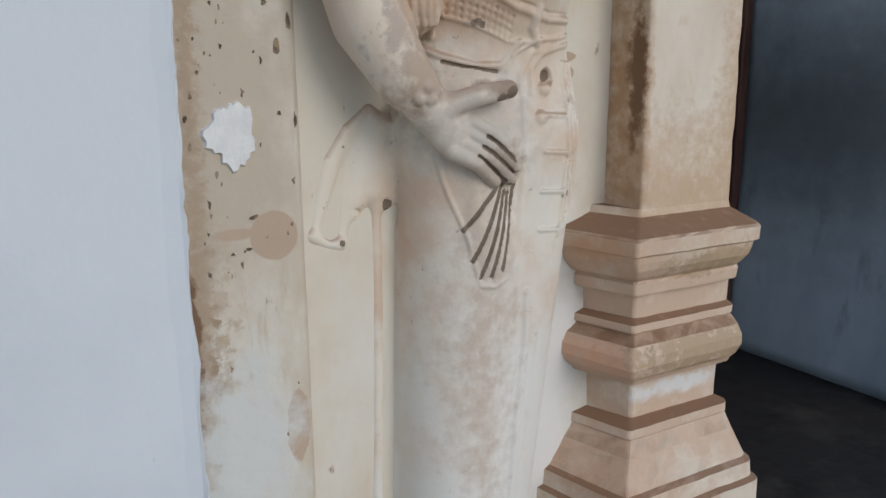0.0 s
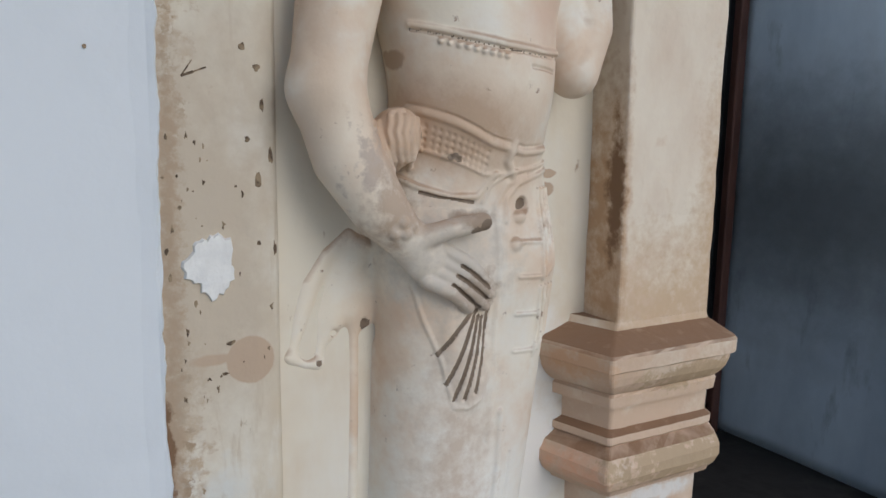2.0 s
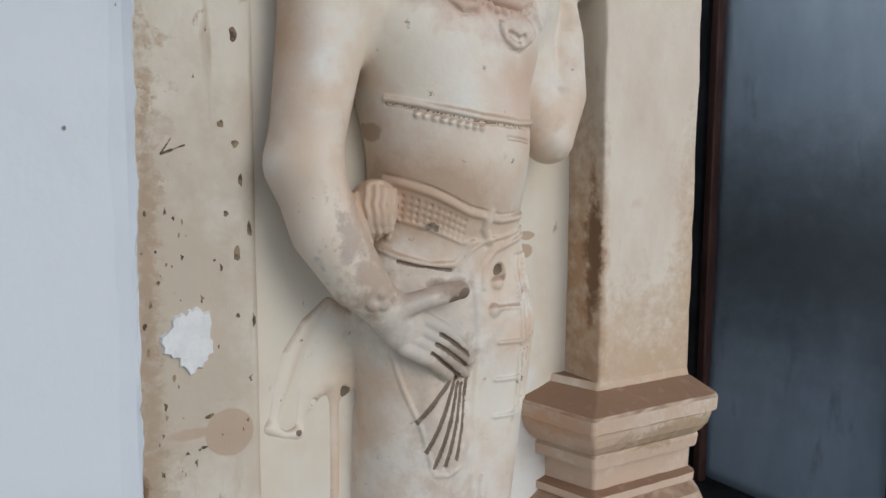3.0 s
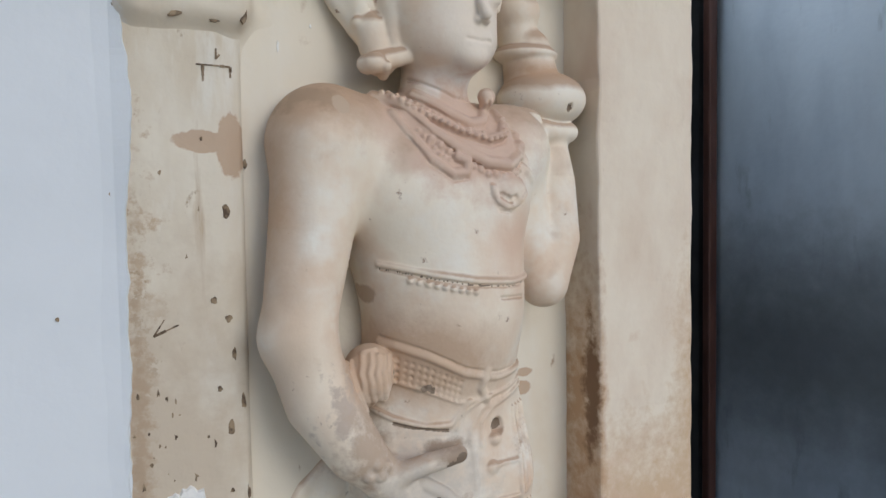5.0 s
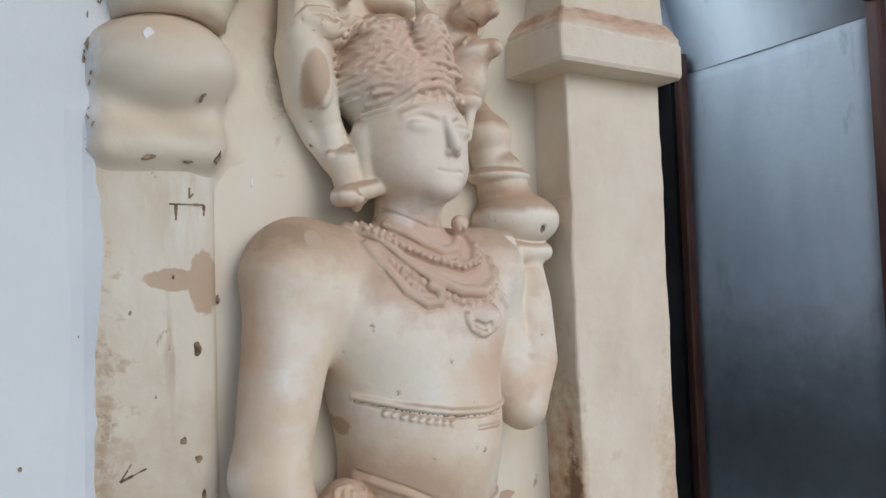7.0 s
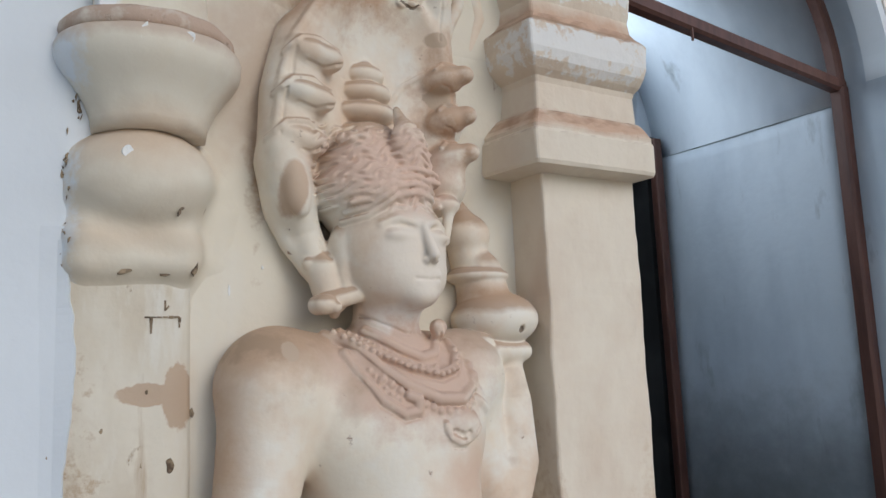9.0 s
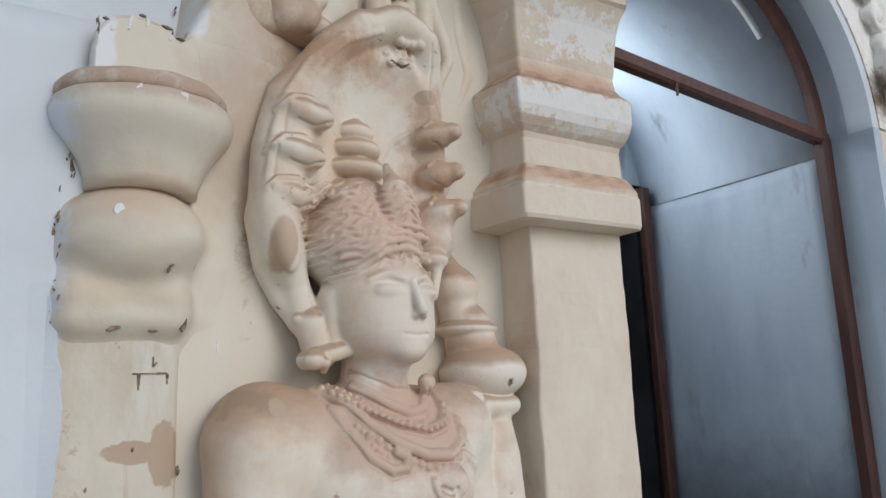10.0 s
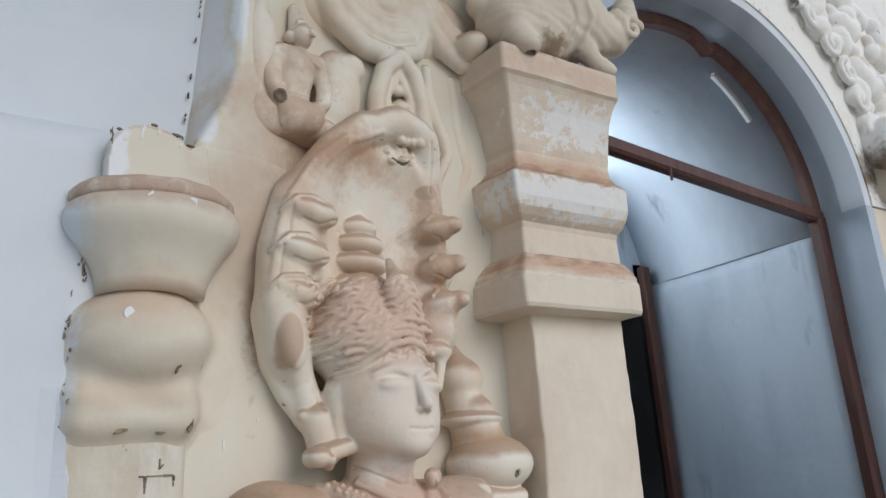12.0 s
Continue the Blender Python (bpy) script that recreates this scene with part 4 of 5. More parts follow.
        f.line([(cx - 0.030, 1.680), (cx, 1.693), (cx + 0.030, 1.682)], 0.003, 0.003, 0.010)
    # ears and ear drops
    f.ball((0.772, 1.10, 1.635), (0.016, 0.03, 0.05), 0.01)
    f.rod((0.776, 1.09, 1.60), (0.782, 1.09, 1.565), 0.013, 0.016, 0.01)
    f.ball((0.985, 1.085, 1.735), (0.028, 0.025, 0.018), 0.01)
    f.rod((0.99, 1.08, 1.73), (0.978, 1.08, 1.665), 0.011, 0.008, 0.01)
    f.ball((0.955, 1.08, 1.508), (0.016, 0.016, 0.016), 0.006)
    # crown: curled cap, front leaf, ringed cone
    f.ball((0.846, 1.115, 1.748), (0.110, 0.106, 0.072), 0.012)
    f.tube([(0.848, 1.122, 1.75), (0.842, 1.13, 1.785), (0.838, 1.132, 1.80)], [0.100, 0.096, 0.070], 0.006, flat=0.98)
    f.ball((0.886, 1.040, 1.815), (0.036, 0.022, 0.060), 0.008, 10)
    f.rod((0.882, 1.048, 1.85), (0.872, 1.058, 1.895), 0.020, 0.007, 0.008)
    f.rod((0.893, 1.038, 1.84), (0.930, 1.042, 1.765), 0.013, 0.010, 0.010)
    f.ball((0.800, 1.075, 1.838), (0.040, 0.022, 0.014), 0.006, 8)
    for z, r in ((1.862, 0.066), (1.905, 0.061), (1.944, 0.053), (1.978, 0.040)):
        f.ball((0.846, 1.135, z), (r, r * 0.85, 0.0235), 0.002)
    f.rod((0.846, 1.14, 1.985), (0.840, 1.15, 2.035), 0.026, 0.010, 0.006)
    for z in (1.884, 1.925, 1.962):
        f.line([(0.795, z), (0.846, z - 0.003), (0.895, z)], 0.0022, 0.0, 0.001, True)
    f.wave((0.71, 0.97, 1.70), (0.968, 1.13, 1.875),
           lambda x, y, z: 0.0036 * np.sin(2 * math.pi * (z + 0.45 * np.abs(x - 0.90)) / 0.0155 + 1.5 * np.sin(x * 130 + z * 60)) * (0.45 + 0.55 * np.sin(x * 250 - z * 90 + 2.0 * np.sin(z * 150))))
    # hairline
    for o, r in ((0.0, 0.006), (0.014, 0.005), (0.028, 0.005), (0.042, 0.004)):
        f.line([(0.772, 1.69 + o), (0.80, 1.696 + o), (0.820, 1.712 + o), (0.840, 1.729 + o), (0.88, 1.738 + o), (0.925, 1.736 + o), (0.962, 1.728 + o)], r, 0.0, 0.003)
    # hanging tie at the back of the head
    f.tube([(0.675, 1.10, 1.81), (0.695, 1.115, 1.74), (0.725, 1.13, 1.68), (0.748, 1.13, 1.61)], [0.03, 0.036, 0.026, 0.026], 0.012)
    f.ball((0.693, 1.085, 1.745), (0.024, 0.022, 0.05), 0.006, 10)
    f.rod((0.725, 1.115, 1.622), (0.785, 1.105, 1.628), 0.012, 0.012, 0.004)
    f.rod((0.752, 1.115, 1.61), (0.762, 1.11, 1.565), 0.032, 0.03, 0.004)
    f.rod((0.728, 1.09, 1.550), (0.795, 1.08, 1.568), 0.017, 0.015, 0.004)
    f.ball((0.735, 1.075, 1.55), (0.02, 0.018, 0.017), 0.004)
    f.line([(0.74, 1.66), (0.752, 1.63)], 0.003, 0, 0.002, True)
    # arm at rest on the hip
    f.ball((0.652, 1.115, 1.425), (0.082, 0.085, 0.085), 0.05)
    f.tube([(0.648, 1.10, 1.41), (0.625, 1.09, 1.28), (0.592, 1.075, 1.115)], [0.078, 0.068, 0.056], 0.03)
    f.tube([(0.592, 1.075, 1.115), (0.625, 1.065, 1.01), (0.675, 1.05, 0.925), (0.715, 1.045, 0.880)], [0.056, 0.057, 0.047, 0.036], 0.025)
    f.ball((0.752, 1.042, 0.848), (0.058, 0.026, 0.042), 0.02, -42)
    f.tube([(0.742, 1.025, 0.882), (0.785, 1.008, 0.897), (0.838, 1.0, 0.906)], [0.019, 0.017, 0.015], 0.008)
    for a, b in (((0.785, 0.855), (0.858, 0.800)), ((0.778, 0.838), (0.866, 0.778)), ((0.768, 0.822), (0.858, 0.757)), ((0.752, 0.808), (0.826, 0.757))):
        f.tube([(a[0], 1.032, a[1]), ((a[0] + b[0]) / 2, 1.018, (a[1] + b[1]) / 2 + 0.006), (b[0], 1.02, b[1])], [0.0145, 0.0135, 0.010], 0.003)
    for x0, z0, x1, z1 in ((0.808, 0.832, 0.862, 0.789), (0.80, 0.815, 0.862, 0.768), (0.79, 0.80, 0.845, 0.757)):
        f.line([(x0, z0), (x1, z1)], 0.003, 0.002, 0.001, True, grime_dark=0.005)
    f.grime_dark += [(np.array((0.838, 0.985, 0.90)), 0.012), (np.array((0.82, 0.992, 0.892)), 0.009)]
    for c in ((0.695, 0.91), (0.682, 0.893), (0.70, 0.893), (0.712, 0.905)):
        f.ball((c[0], f.front(*c) + 0.003, c[1]), (0.011, 0.009, 0.011), 0.003)
    # raised arm with the pot of plenty
    f.ball((1.055, 1.15, 1.41), (0.07, 0.075, 0.075), 0.05)
    f.tube([(1.06, 1.145, 1.40), (1.075, 1.135, 1.27), (1.105, 1.12, 1.165)], [0.055, 0.05, 0.045], 0.02)
    f.tube([(1.108, 1.115, 1.165), (1.145, 1.13, 1.25), (1.155, 1.15, 1.36), (1.155, 1.165, 1.44)], [0.046, 0.05, 0.047, 0.04], 0.012)
    f.rod((1.11, 1.13, 1.46), (1.19, 1.14, 1.46), 0.022, 0.02, 0.012)
    f.ball((1.150, 1.175, 1.525), (0.092, 0.085, 0.058), 0.006)
    f.ball((1.075, 1.12, 1.485), (0.03, 0.02, 0.014), 0.006, -15)
    f.rod((1.135, 1.185, 1.56), (1.125, 1.19, 1.62), 0.056, 0.05, 0.006)
    f.ball((1.122, 1.19, 1.615), (0.068, 0.06, 0.021), 0.004)
    f.rod((1.115, 1.195, 1.63), (1.108, 1.20, 1.67), 0.042, 0.042, 0.006)
    f.ball((1.104, 1.20, 1.70), (0.052, 0.05, 0.046), 0.006)
    f.rod((1.102, 1.20, 1.72), (1.096, 1.205, 1.775), 0.034, 0.006, 0.01)
    f.ball((1.16, f.front(1.16, 1.503), 1.503), (0.007, 0.008, 0.009), 0.0, cut=True)
    # the pot hole's dark inside is put in as colour
    f.grime_dark.append((np.array((1.16, f.front(1.16, 1.503), 1.503)), 0.008))
    # necklaces: beaded collars, crescents and a pendant
    for drop, r in ((0.0, 0.012), (-0.020, 0.011), (-0.038, 0.010)):
        f.line([(0.775, 1.50 + drop), (0.82, 1.462 + drop), (0.87, 1.436 + drop), (0.92, 1.424 + drop), (0.96, 1.43 + drop), (0.985, 1.46 + drop)], r, 0.008, 0.010)
    COLLARS = ([(0.750, 1.545), (0.800, 1.512), (0.858, 1.474), (0.902, 1.456), (0.933, 1.462), (0.953, 1.486), (0.946, 1.512)],
               [(0.725, 1.530), (0.764, 1.498), (0.815, 1.466), (0.868, 1.441), (0.922, 1.427), (0.960, 1.436), (0.978, 1.458), (0.978, 1.482)],
               [(0.745, 1.500), (0.778, 1.486), (0.812, 1.445), (0.852, 1.413), (0.905, 1.388), (0.956, 1.384), (0.994, 1.405), (1.004, 1.437)])
    for pts, r in zip(COLLARS, (0.0095, 0.0085, 0.0105)):
        f.line(pts, r, 0.001, 0.003)
        f.line([(x + 0.002, z - r - 0.003) for x, z in pts], 0.0026, 0.0, 0.001, True)
    f.beads(COLLARS[1], 0.0052, 0.0125, -0.002)
    f.beads([(x, z - 0.019) for x, z in COLLARS[0][:-2]], 0.0040, 0.0105, 0.0)
    f.beads([(x, z - 0.020) for x, z in COLLARS[2][2:]], 0.0075, 0.0155, 0.001)
    f.line([(0.762, 1.47), (0.780, 1.434), (0.804, 1.393), (0.838, 1.368), (0.864, 1.371), (0.866, 1.389), (0.850, 1.396)], 0.0085, 0.002, 0.003)
    f.line([(0.775, 1.428), (0.80, 1.382), (0.838, 1.356), (0.866, 1.360)], 0.0024, 0.0, 0.001, True)
    f.beads([(0.795, 1.44), (0.82, 1.40), (0.845, 1.385)], 0.0045, 0.0115, 0.0)
    f.line([(1.0, 1.42), (1.012, 1.392), (1.026, 1.362), (1.0, 1.378)], 0.011, 0.004, 0.005)
    f.ball((0.948, f.front(0.948, 1.342) + 0.004, 1.342), (0.036, 0.013, 0.026), 0.003)
    f.line([(0.912, 1.346), (0.918, 1.325), (0.940, 1.314), (0.962, 1.316), (0.980, 1.335), (0.978, 1.356)], 0.0065, 0.0, 0.002)
    f.beads([(0.930, 1.332), (0.948, 1.324), (0.966, 1.332)], 0.006, 0.012, 0.0, cut=True)
    f.line([(0.905, 1.333), (0.925, 1.306), (0.955, 1.302), (0.985, 1.325)], 0.0024, 0.0, 0.001, True)
    f.line([(0.79, 1.545), (0.83, 1.518), (0.875, 1.498), (0.915, 1.498)], 0.003, 0.0, 0.001, True)
    # breast band
    f.line([(0.735, 1.222), (0.80, 1.205), (0.87, 1.192), (0.95, 1.185), (1.025, 1.19)], 0.006, 0.002, 0.004)
    f.line([(0.735, 1.214), (0.80, 1.197), (0.87, 1.184), (0.95, 1.178), (1.025, 1.182)], 0.003, 0.0, 0.002, True, grime_dark=0.0025)
    f.beads([(0.77, 1.195), (0.83, 1.180), (0.88, 1.172)], 0.005, 0.012, 0.0)
    f.line([(0.92, 1.160), (0.985, 1.156)], 0.003, 0.0, 0.002, True)
    # skirt: rolled top, pleats, belt, flap and apron
    f.ball((0.712, 1.080, 1.040), (0.042, 0.052, 0.052), 0.012, -20)
    f.line([(0.660, 1.090), (0.704, 1.102), (0.745, 1.088), (0.80, 1.066), (0.86, 1.034), (0.93, 1.018), (1.02, 1.022), (1.045, 1.035)], 0.0052, 0.001, 0.005)
    f.line([(0.745, 1.098), (0.80, 1.076), (0.86, 1.044), (0.93, 1.028), (1.02, 1.031)], 0.0024, 0.0, 0.001, True)
    for i in range(6):
        x = 0.680 + 0.011 * i
        f.line([(x + 0.004, 1.082 - 0.002 * i), (x - 0.006, 1.05), (x - 0.002, 1.02), (x + 0.012, 0.99)], 0.0048, 0.001, 0.002)
    for i in range(3):
        f.line([(0.655, 1.055 + 0.014 * i), (0.68, 1.078 + 0.010 * i), (0.715, 1.085 + 0.006 * i)], 0.005, 0.001, 0.003)
    f.line([(0.738, 1.030), (0.80, 1.008), (0.86, 0.982), (0.90, 0.982)], 0.004, 0.001, 0.003)
    for i in range(4):
        o = 0.0115 * i
        f.beads([(0.745, 1.068 - o), (0.80, 1.046 - o), (0.866, 1.016 - o)], 0.0032, 0.0105, 0.0, cut=True)
    f.grime_dark += [(np.array((x, f.front(x, z), z)), 0.006) for x, z in ((0.748, 1.045), (0.80, 1.010), (0.806, 1.012), (0.812, 1.008))]
    f.line([(0.728, 1.023), (0.725, 0.977), (0.757, 0.959), (0.805, 0.944), (0.848, 0.945), (0.878, 0.982)], 0.0055, 0.001, 0.004)
    f.line([(0.757, 0.951), (0.79, 0.942), (0.845, 0.934)], 0.0028, 0.0, 0.001, True, grime_dark=0.0032)
    f.line([(0.905, 1.035), (0.898, 1.005), (0.915, 0.98)], 0.008, 0.002, 0.004)
    f.line([(0.945, 0.975), (0.905, 0.965), (0.885, 0.93), (0.888, 0.88), (0.89, 0.60), (0.885, 0.50)], 0.005, 0.002, 0.005)
    f.line([(1.03, 1.0), (0.96, 0.99), (0.91, 0.985), (0.872, 0.965), (0.858, 0.935)], 0.004, 0.001, 0.003)
    f.line([(1.03, 0.985), (0.97, 0.975), (0.93, 0.965), (0.908, 0.94), (0.905, 0.90)], 0.005, 0.001, 0.004)
    f.ball((0.945, f.front(0.945, 0.925) + 0.002, 0.925), (0.016, 0.012, 0.016), 0.003, cut=True)
    # dark of the belt hole, coloured in
    f.grime_dark.append((np.array((0.946, f.front(0.946, 0.928), 0.928)), 0.011))
    f.ball((0.935, f.front(0.935, 0.905), 0.905), (0.014, 0.008, 0.012), 0.003)
    f.ball((0.925, f.front(0.925, 0.858), 0.858), (0.013, 0.006, 0.012), 0.003)
    for z in (0.862, 0.80, 0.73, 0.66):
        f.line([(0.935, z), (0.99, z - 0.004), (1.0, z + 0.02)], 0.004, 0.0005, 0.003)
    for i in range(4):
        x = 0.992 + 0.0125 * i
        f.line([(x - 0.004, 0.95), (x, 0.88), (x, 0.79 + 0.006 * i)], 0.0045, 0.0, 0.002)
        f.line([(x + 0.006, 0.94), (x + 0.006, 0.80)], 0.0022, 0.0, 0.001, True)
        f.line([(x - 0.004, 0.775), (x - 0.002, 0.70), (x - 0.010, 0.645 + 0.010 * i)], 0.0045, 0.0, 0.002)
        f.line([(x + 0.004, 0.77), (x + 0.004, 0.70), (x - 0.002, 0.67)], 0.0022, 0.0, 0.001, True)
    # fan of the sash below the hand
    f.ball((0.832, 1.045, 0.665), (0.038, 0.022, 0.095), 0.02, 12)
    for x0, x1, z1 in ((0.838, 0.777, 0.672), (0.846, 0.793, 0.618), (0.854, 0.808, 0.588), (0.862, 0.827, 0.588), (0.870, 0.848, 0.598)):
        f.line([(x0, 0.748), ((x0 + x1) / 2 + 0.004, (0.748 + z1) / 2 + 0.01), (x1, z1)], 0.004, 0.0, 0.001, True, grime_dark=0.0042)
    f.line([(0.74, 0.80), (0.76, 0.73), (0.785, 0.665), (0.80, 0.61), (0.81, 0.575), (0.835, 0.572), (0.862, 0.585)], 0.0035, 0.001, 0.004)
    f.line([(0.91, 0.55), (0.91, 0.45), (0.895, 0.30), (0.885, 0.10)], 0.005, 0.0, 0.005)
    f.line([(0.94, 0.46), (0.925, 0.30), (0.91, 0.10)], 0.004, 0.0, 0.003, True)
    # loose cloth at the hip, in low relief
    def low(pts, radii, up):
        m = max(radii)
        f.tube([(x, ground_y(x) + r - up * (r / m) ** 2, z) for (x, z), r in zip(pts, radii)], radii, 0.02)
    low([(0.664, 0.875), (0.625, 0.84), (0.592, 0.79), (0.572, 0.73), (0.556, 0.672)], [0.012, 0.018, 0.020, 0.018, 0.010], 0.0075)
    low([(0.672, 0.86), (0.645, 0.80), (0.622, 0.73), (0.605, 0.655)], [0.016, 0.024, 0.024, 0.012], 0.007)
    low([(0.680, 0.85), (0.656, 0.78), (0.642, 0.72), (0.636, 0.70)], [0.016, 0.020, 0.018, 0.010], 0.010)
    low([(0.686, 0.845), (0.676, 0.79), (0.668, 0.735)], [0.016, 0.018, 0.016], 0.012)
    low([(0.692, 0.84), (0.698, 0.78), (0.697, 0.715)], [0.018, 0.024, 0.018], 0.012)
    low([(0.552, 0.668), (0.58, 0.652), (0.605, 0.648)], [0.008, 0.009, 0.008], 0.003)
    low([(0.676, 0.73), (0.676, 0.60), (0.674, 0.45), (0.668, 0.25), (0.655, -0.13)], [0.011, 0.011, 0.011, 0.011, 0.011], 0.0055)
    low([(0.728, 0.66), (0.722, 0.45), (0.712, 0.20), (0.705, -0.13)], [0.012, 0.012, 0.012, 0.012], 0.005)
    f.ball((0.636, f.front(0.636, 0.70) + 0.001, 0.70), (0.008, 0.007, 0.008), 0.002, cut=True)
    f.grime_dark.append((np.array((0.697, f.front(0.697, 0.708), 0.708)), 0.011))
    f.grime_dark.append((np.array((0.606, f.front(0.606, 0.652), 0.652)), 0.006))
    f.line([(0.600, 0.71), (0.596, 0.665)], 0.003, 0.0, 0.001, True, grime_dark=0.004)
    f.ball((0.695, f.front(0.695, 0.712), 0.712), (0.008, 0.006, 0.01), 0.002, cut=True)
    return f.mesh("guardian_statue")


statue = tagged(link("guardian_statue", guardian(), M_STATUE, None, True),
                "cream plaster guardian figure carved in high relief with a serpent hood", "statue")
statue.data.materials.append(M_GRIME_DARK)


# ---- carved foliage, dwarf and beast above the figure ----
def spiral(f, x, z, r, y, turns, start, thick, hand=1):
    pts = []
    n = int(18 * turns)
    for i in range(n + 1):
        a = start + hand * 2 * math.pi * turns * i / n
        q = r * (1 - 0.82 * i / n)
        pts.append((x + q * math.cos(a), y, z + q * math.sin(a)))
    f.tube(pts, thick, 0.008)


def dwarf():
    f = Field((0.60, 1.0, 2.12), (0.82, 1.2, 2.50), 0.003)
    f.rod((0.712, 1.12, 2.225), (0.718, 1.11, 2.295), 0.036, 0.042, 0)
    f.rod((0.682, 1.10, 2.318), (0.758, 1.10, 2.312), 0.019, 0.018, 0.015)
    f.ball((0.728, 1.088, 2.362), (0.021, 0.024, 0.027), 0.008)
    f.rod((0.726, 1.10, 2.385), (0.720, 1.11, 2.435), 0.021, 0.012, 0.004)
    f.line([(0.705, 2.385), (0.728, 2.392), (0.75, 2.385)], 0.005, 0.0, 0.003)
    f.ball((0.705, 1.095, 2.36), (0.010, 0.012, 0.016), 0.003)
    f.rod((0.738, 1.065, 2.365), (0.741, 1.062, 2.355), 0.006, 0.006, 0.005)
    f.tube([(0.676, 1.095, 2.315), (0.662, 1.085, 2.265), (0.672, 1.07, 2.215)], [0.020, 0.018, 0.016], 0.006)
    f.tube([(0.762, 1.095, 2.31), (0.775, 1.095, 2.26), (0.770, 1.085, 2.22)], [0.018, 0.016, 0.014], 0.006)
    f.ball((0.70, 1.10, 2.185), (0.035, 0.04, 0.035), 0.02)
    f.ball((0.74, 1.10, 2.185), (0.035, 0.04, 0.035), 0.02)
    f.ball((0.672, 1.05, 2.205), (0.010, 0.014, 0.010), 0.002, cut=True)
    # colours the cut hollow dark
    f.grime_dark.append((np.array((0.672, 1.06, 2.205)), 0.014))
    f.line([(0.678, 2.335), (0.715, 2.322), (0.76, 2.295)], 0.004, 0.0, 0.002)
    f.line([(0.68, 2.235), (0.71, 2.228), (0.75, 2.235)], 0.004, 0.0, 0.002)
    return f.mesh("dwarf_statue")


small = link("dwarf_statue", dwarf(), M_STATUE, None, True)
small.data.materials.append(M_GRIME_DARK)
small.matrix_world = Matrix.Translation((0, 0.025, 0))
tagged(small, "small cream plaster dwarf figure carved above the hood", "statue")


def foliage():
    f = Field((0.52, 1.0, 2.08), (1.26, 1.24, 2.80), 0.0035)
    # rounded leaves
    f.ball((0.83, 1.185, 2.30), (0.055, 0.045, 0.095), 0)
    f.ball((0.80, 1.185, 2.25), (0.05, 0.05, 0.08), 0.02)
    f.ball((0.86, 1.18, 2.355), (0.035, 0.035, 0.035), 0.01)
    f.ball((0.66, 1.14, 2.19), (0.07, 0.04, 0.05), 0.02)
    f.ball((0.645, 1.13, 2.32), (0.035, 0.035, 0.10), 0.02)
    f.ball((0.75, 1.15, 2.175), (0.07, 0.05, 0.03), 0.02)
    # small niche with a face
    f.tube([(0.915, 1.165, 2.23), (0.917, 1.16, 2.30), (0.935, 1.155, 2.365), (0.972, 1.15, 2.40), (1.008, 1.155, 2.365), (1.028, 1.16, 2.30), (1.032, 1.165, 2.22)], 0.02, 0.01)
    f.tube([(0.94, 1.17, 2.24), (0.945, 1.165, 2.31), (0.972, 1.16, 2.365), (1.0, 1.165, 2.31), (1.005, 1.17, 2.24)], 0.010, 0.006)
    f.ball((0.975, 1.165, 2.275), (0.022, 0.022, 0.028), 0.006)
    f.ball((0.985, 1.145, 2.268), (0.008, 0.008, 0.008), 0.004)
    f.ball((0.972, 1.17, 2.325), (0.018, 0.014, 0.014), 0.006)
    f.block((0.975, 1.18, 2.225), (0.03, 0.03, 0.02), 0.008, 0.006)
    # ribbons
    f.tube([(1.062, 1.19, 2.41), (1.068, 1.19, 2.33), (1.098, 1.188, 2.24), (1.105, 1.188, 2.20), (1.075, 1.19, 2.14), (1.065, 1.195, 2.09)], 0.014, 0.02)
    f.tube([(1.045, 1.195, 2.35), (1.05, 1.195, 2.28), (1.052, 1.195, 2.24)], 0.014, 0.02)
    f.tube([(1.13, 1.20, 2.40), (1.14, 1.20, 2.28), (1.16, 1.20, 2.18), (1.13, 1.205, 2.10)], 0.018, 0.02)
    # scrolls: broad curling bands with bosses
    f.ball((0.94, 1.20, 2.54), (0.26, 0.06, 0.12), 0.01)
    def band(pts, radii):
        f.tube([(x, 1.165, z) for x, z in pts], radii, 0.006, flat=1.0)
    for o in (0.0, 0.036, 0.066):
        band([(0.76 + o, 2.62), (0.785 + o, 2.53), (0.83 + 0.9 * o, 2.46 + 0.5 * o), (0.89 + 0.6 * o, 2.415 + o), (0.96, 2.405 + 1.1 * o), (1.02 - 0.4 * o, 2.43 + 0.9 * o), (1.05 - 0.8 * o, 2.48 + 0.4 * o)], [0.024, 0.026, 0.028, 0.028, 0.026, 0.022, 0.014])
    f.ball((0.945, 1.165, 2.525), (0.040, 0.035, 0.036), 0.006)
    spiral(f, 0.945, 2.525, 0.050, 1.150, 1.2, 3.6, 0.009)
    for o in (0.0, 0.030, 0.056):
        band([(1.04 + 0.5 * o, 2.60), (1.06 + o, 2.52), (1.10 + o, 2.46 + 0.6 * o), (1.15 + 0.7 * o, 2.43 + o), (1.21, 2.44 + o)], [0.014, 0.020, 0.022, 0.020, 0.014])
    f.ball((1.16, 1.14, 2.47), (0.04, 0.05, 0.035), 0.01, 30)
    f.tube([(0.66, 1.13, 2.46), (0.70, 1.13, 2.52), (0.75, 1.14, 2.55)], [0.022, 0.026, 0.02], 0.01)
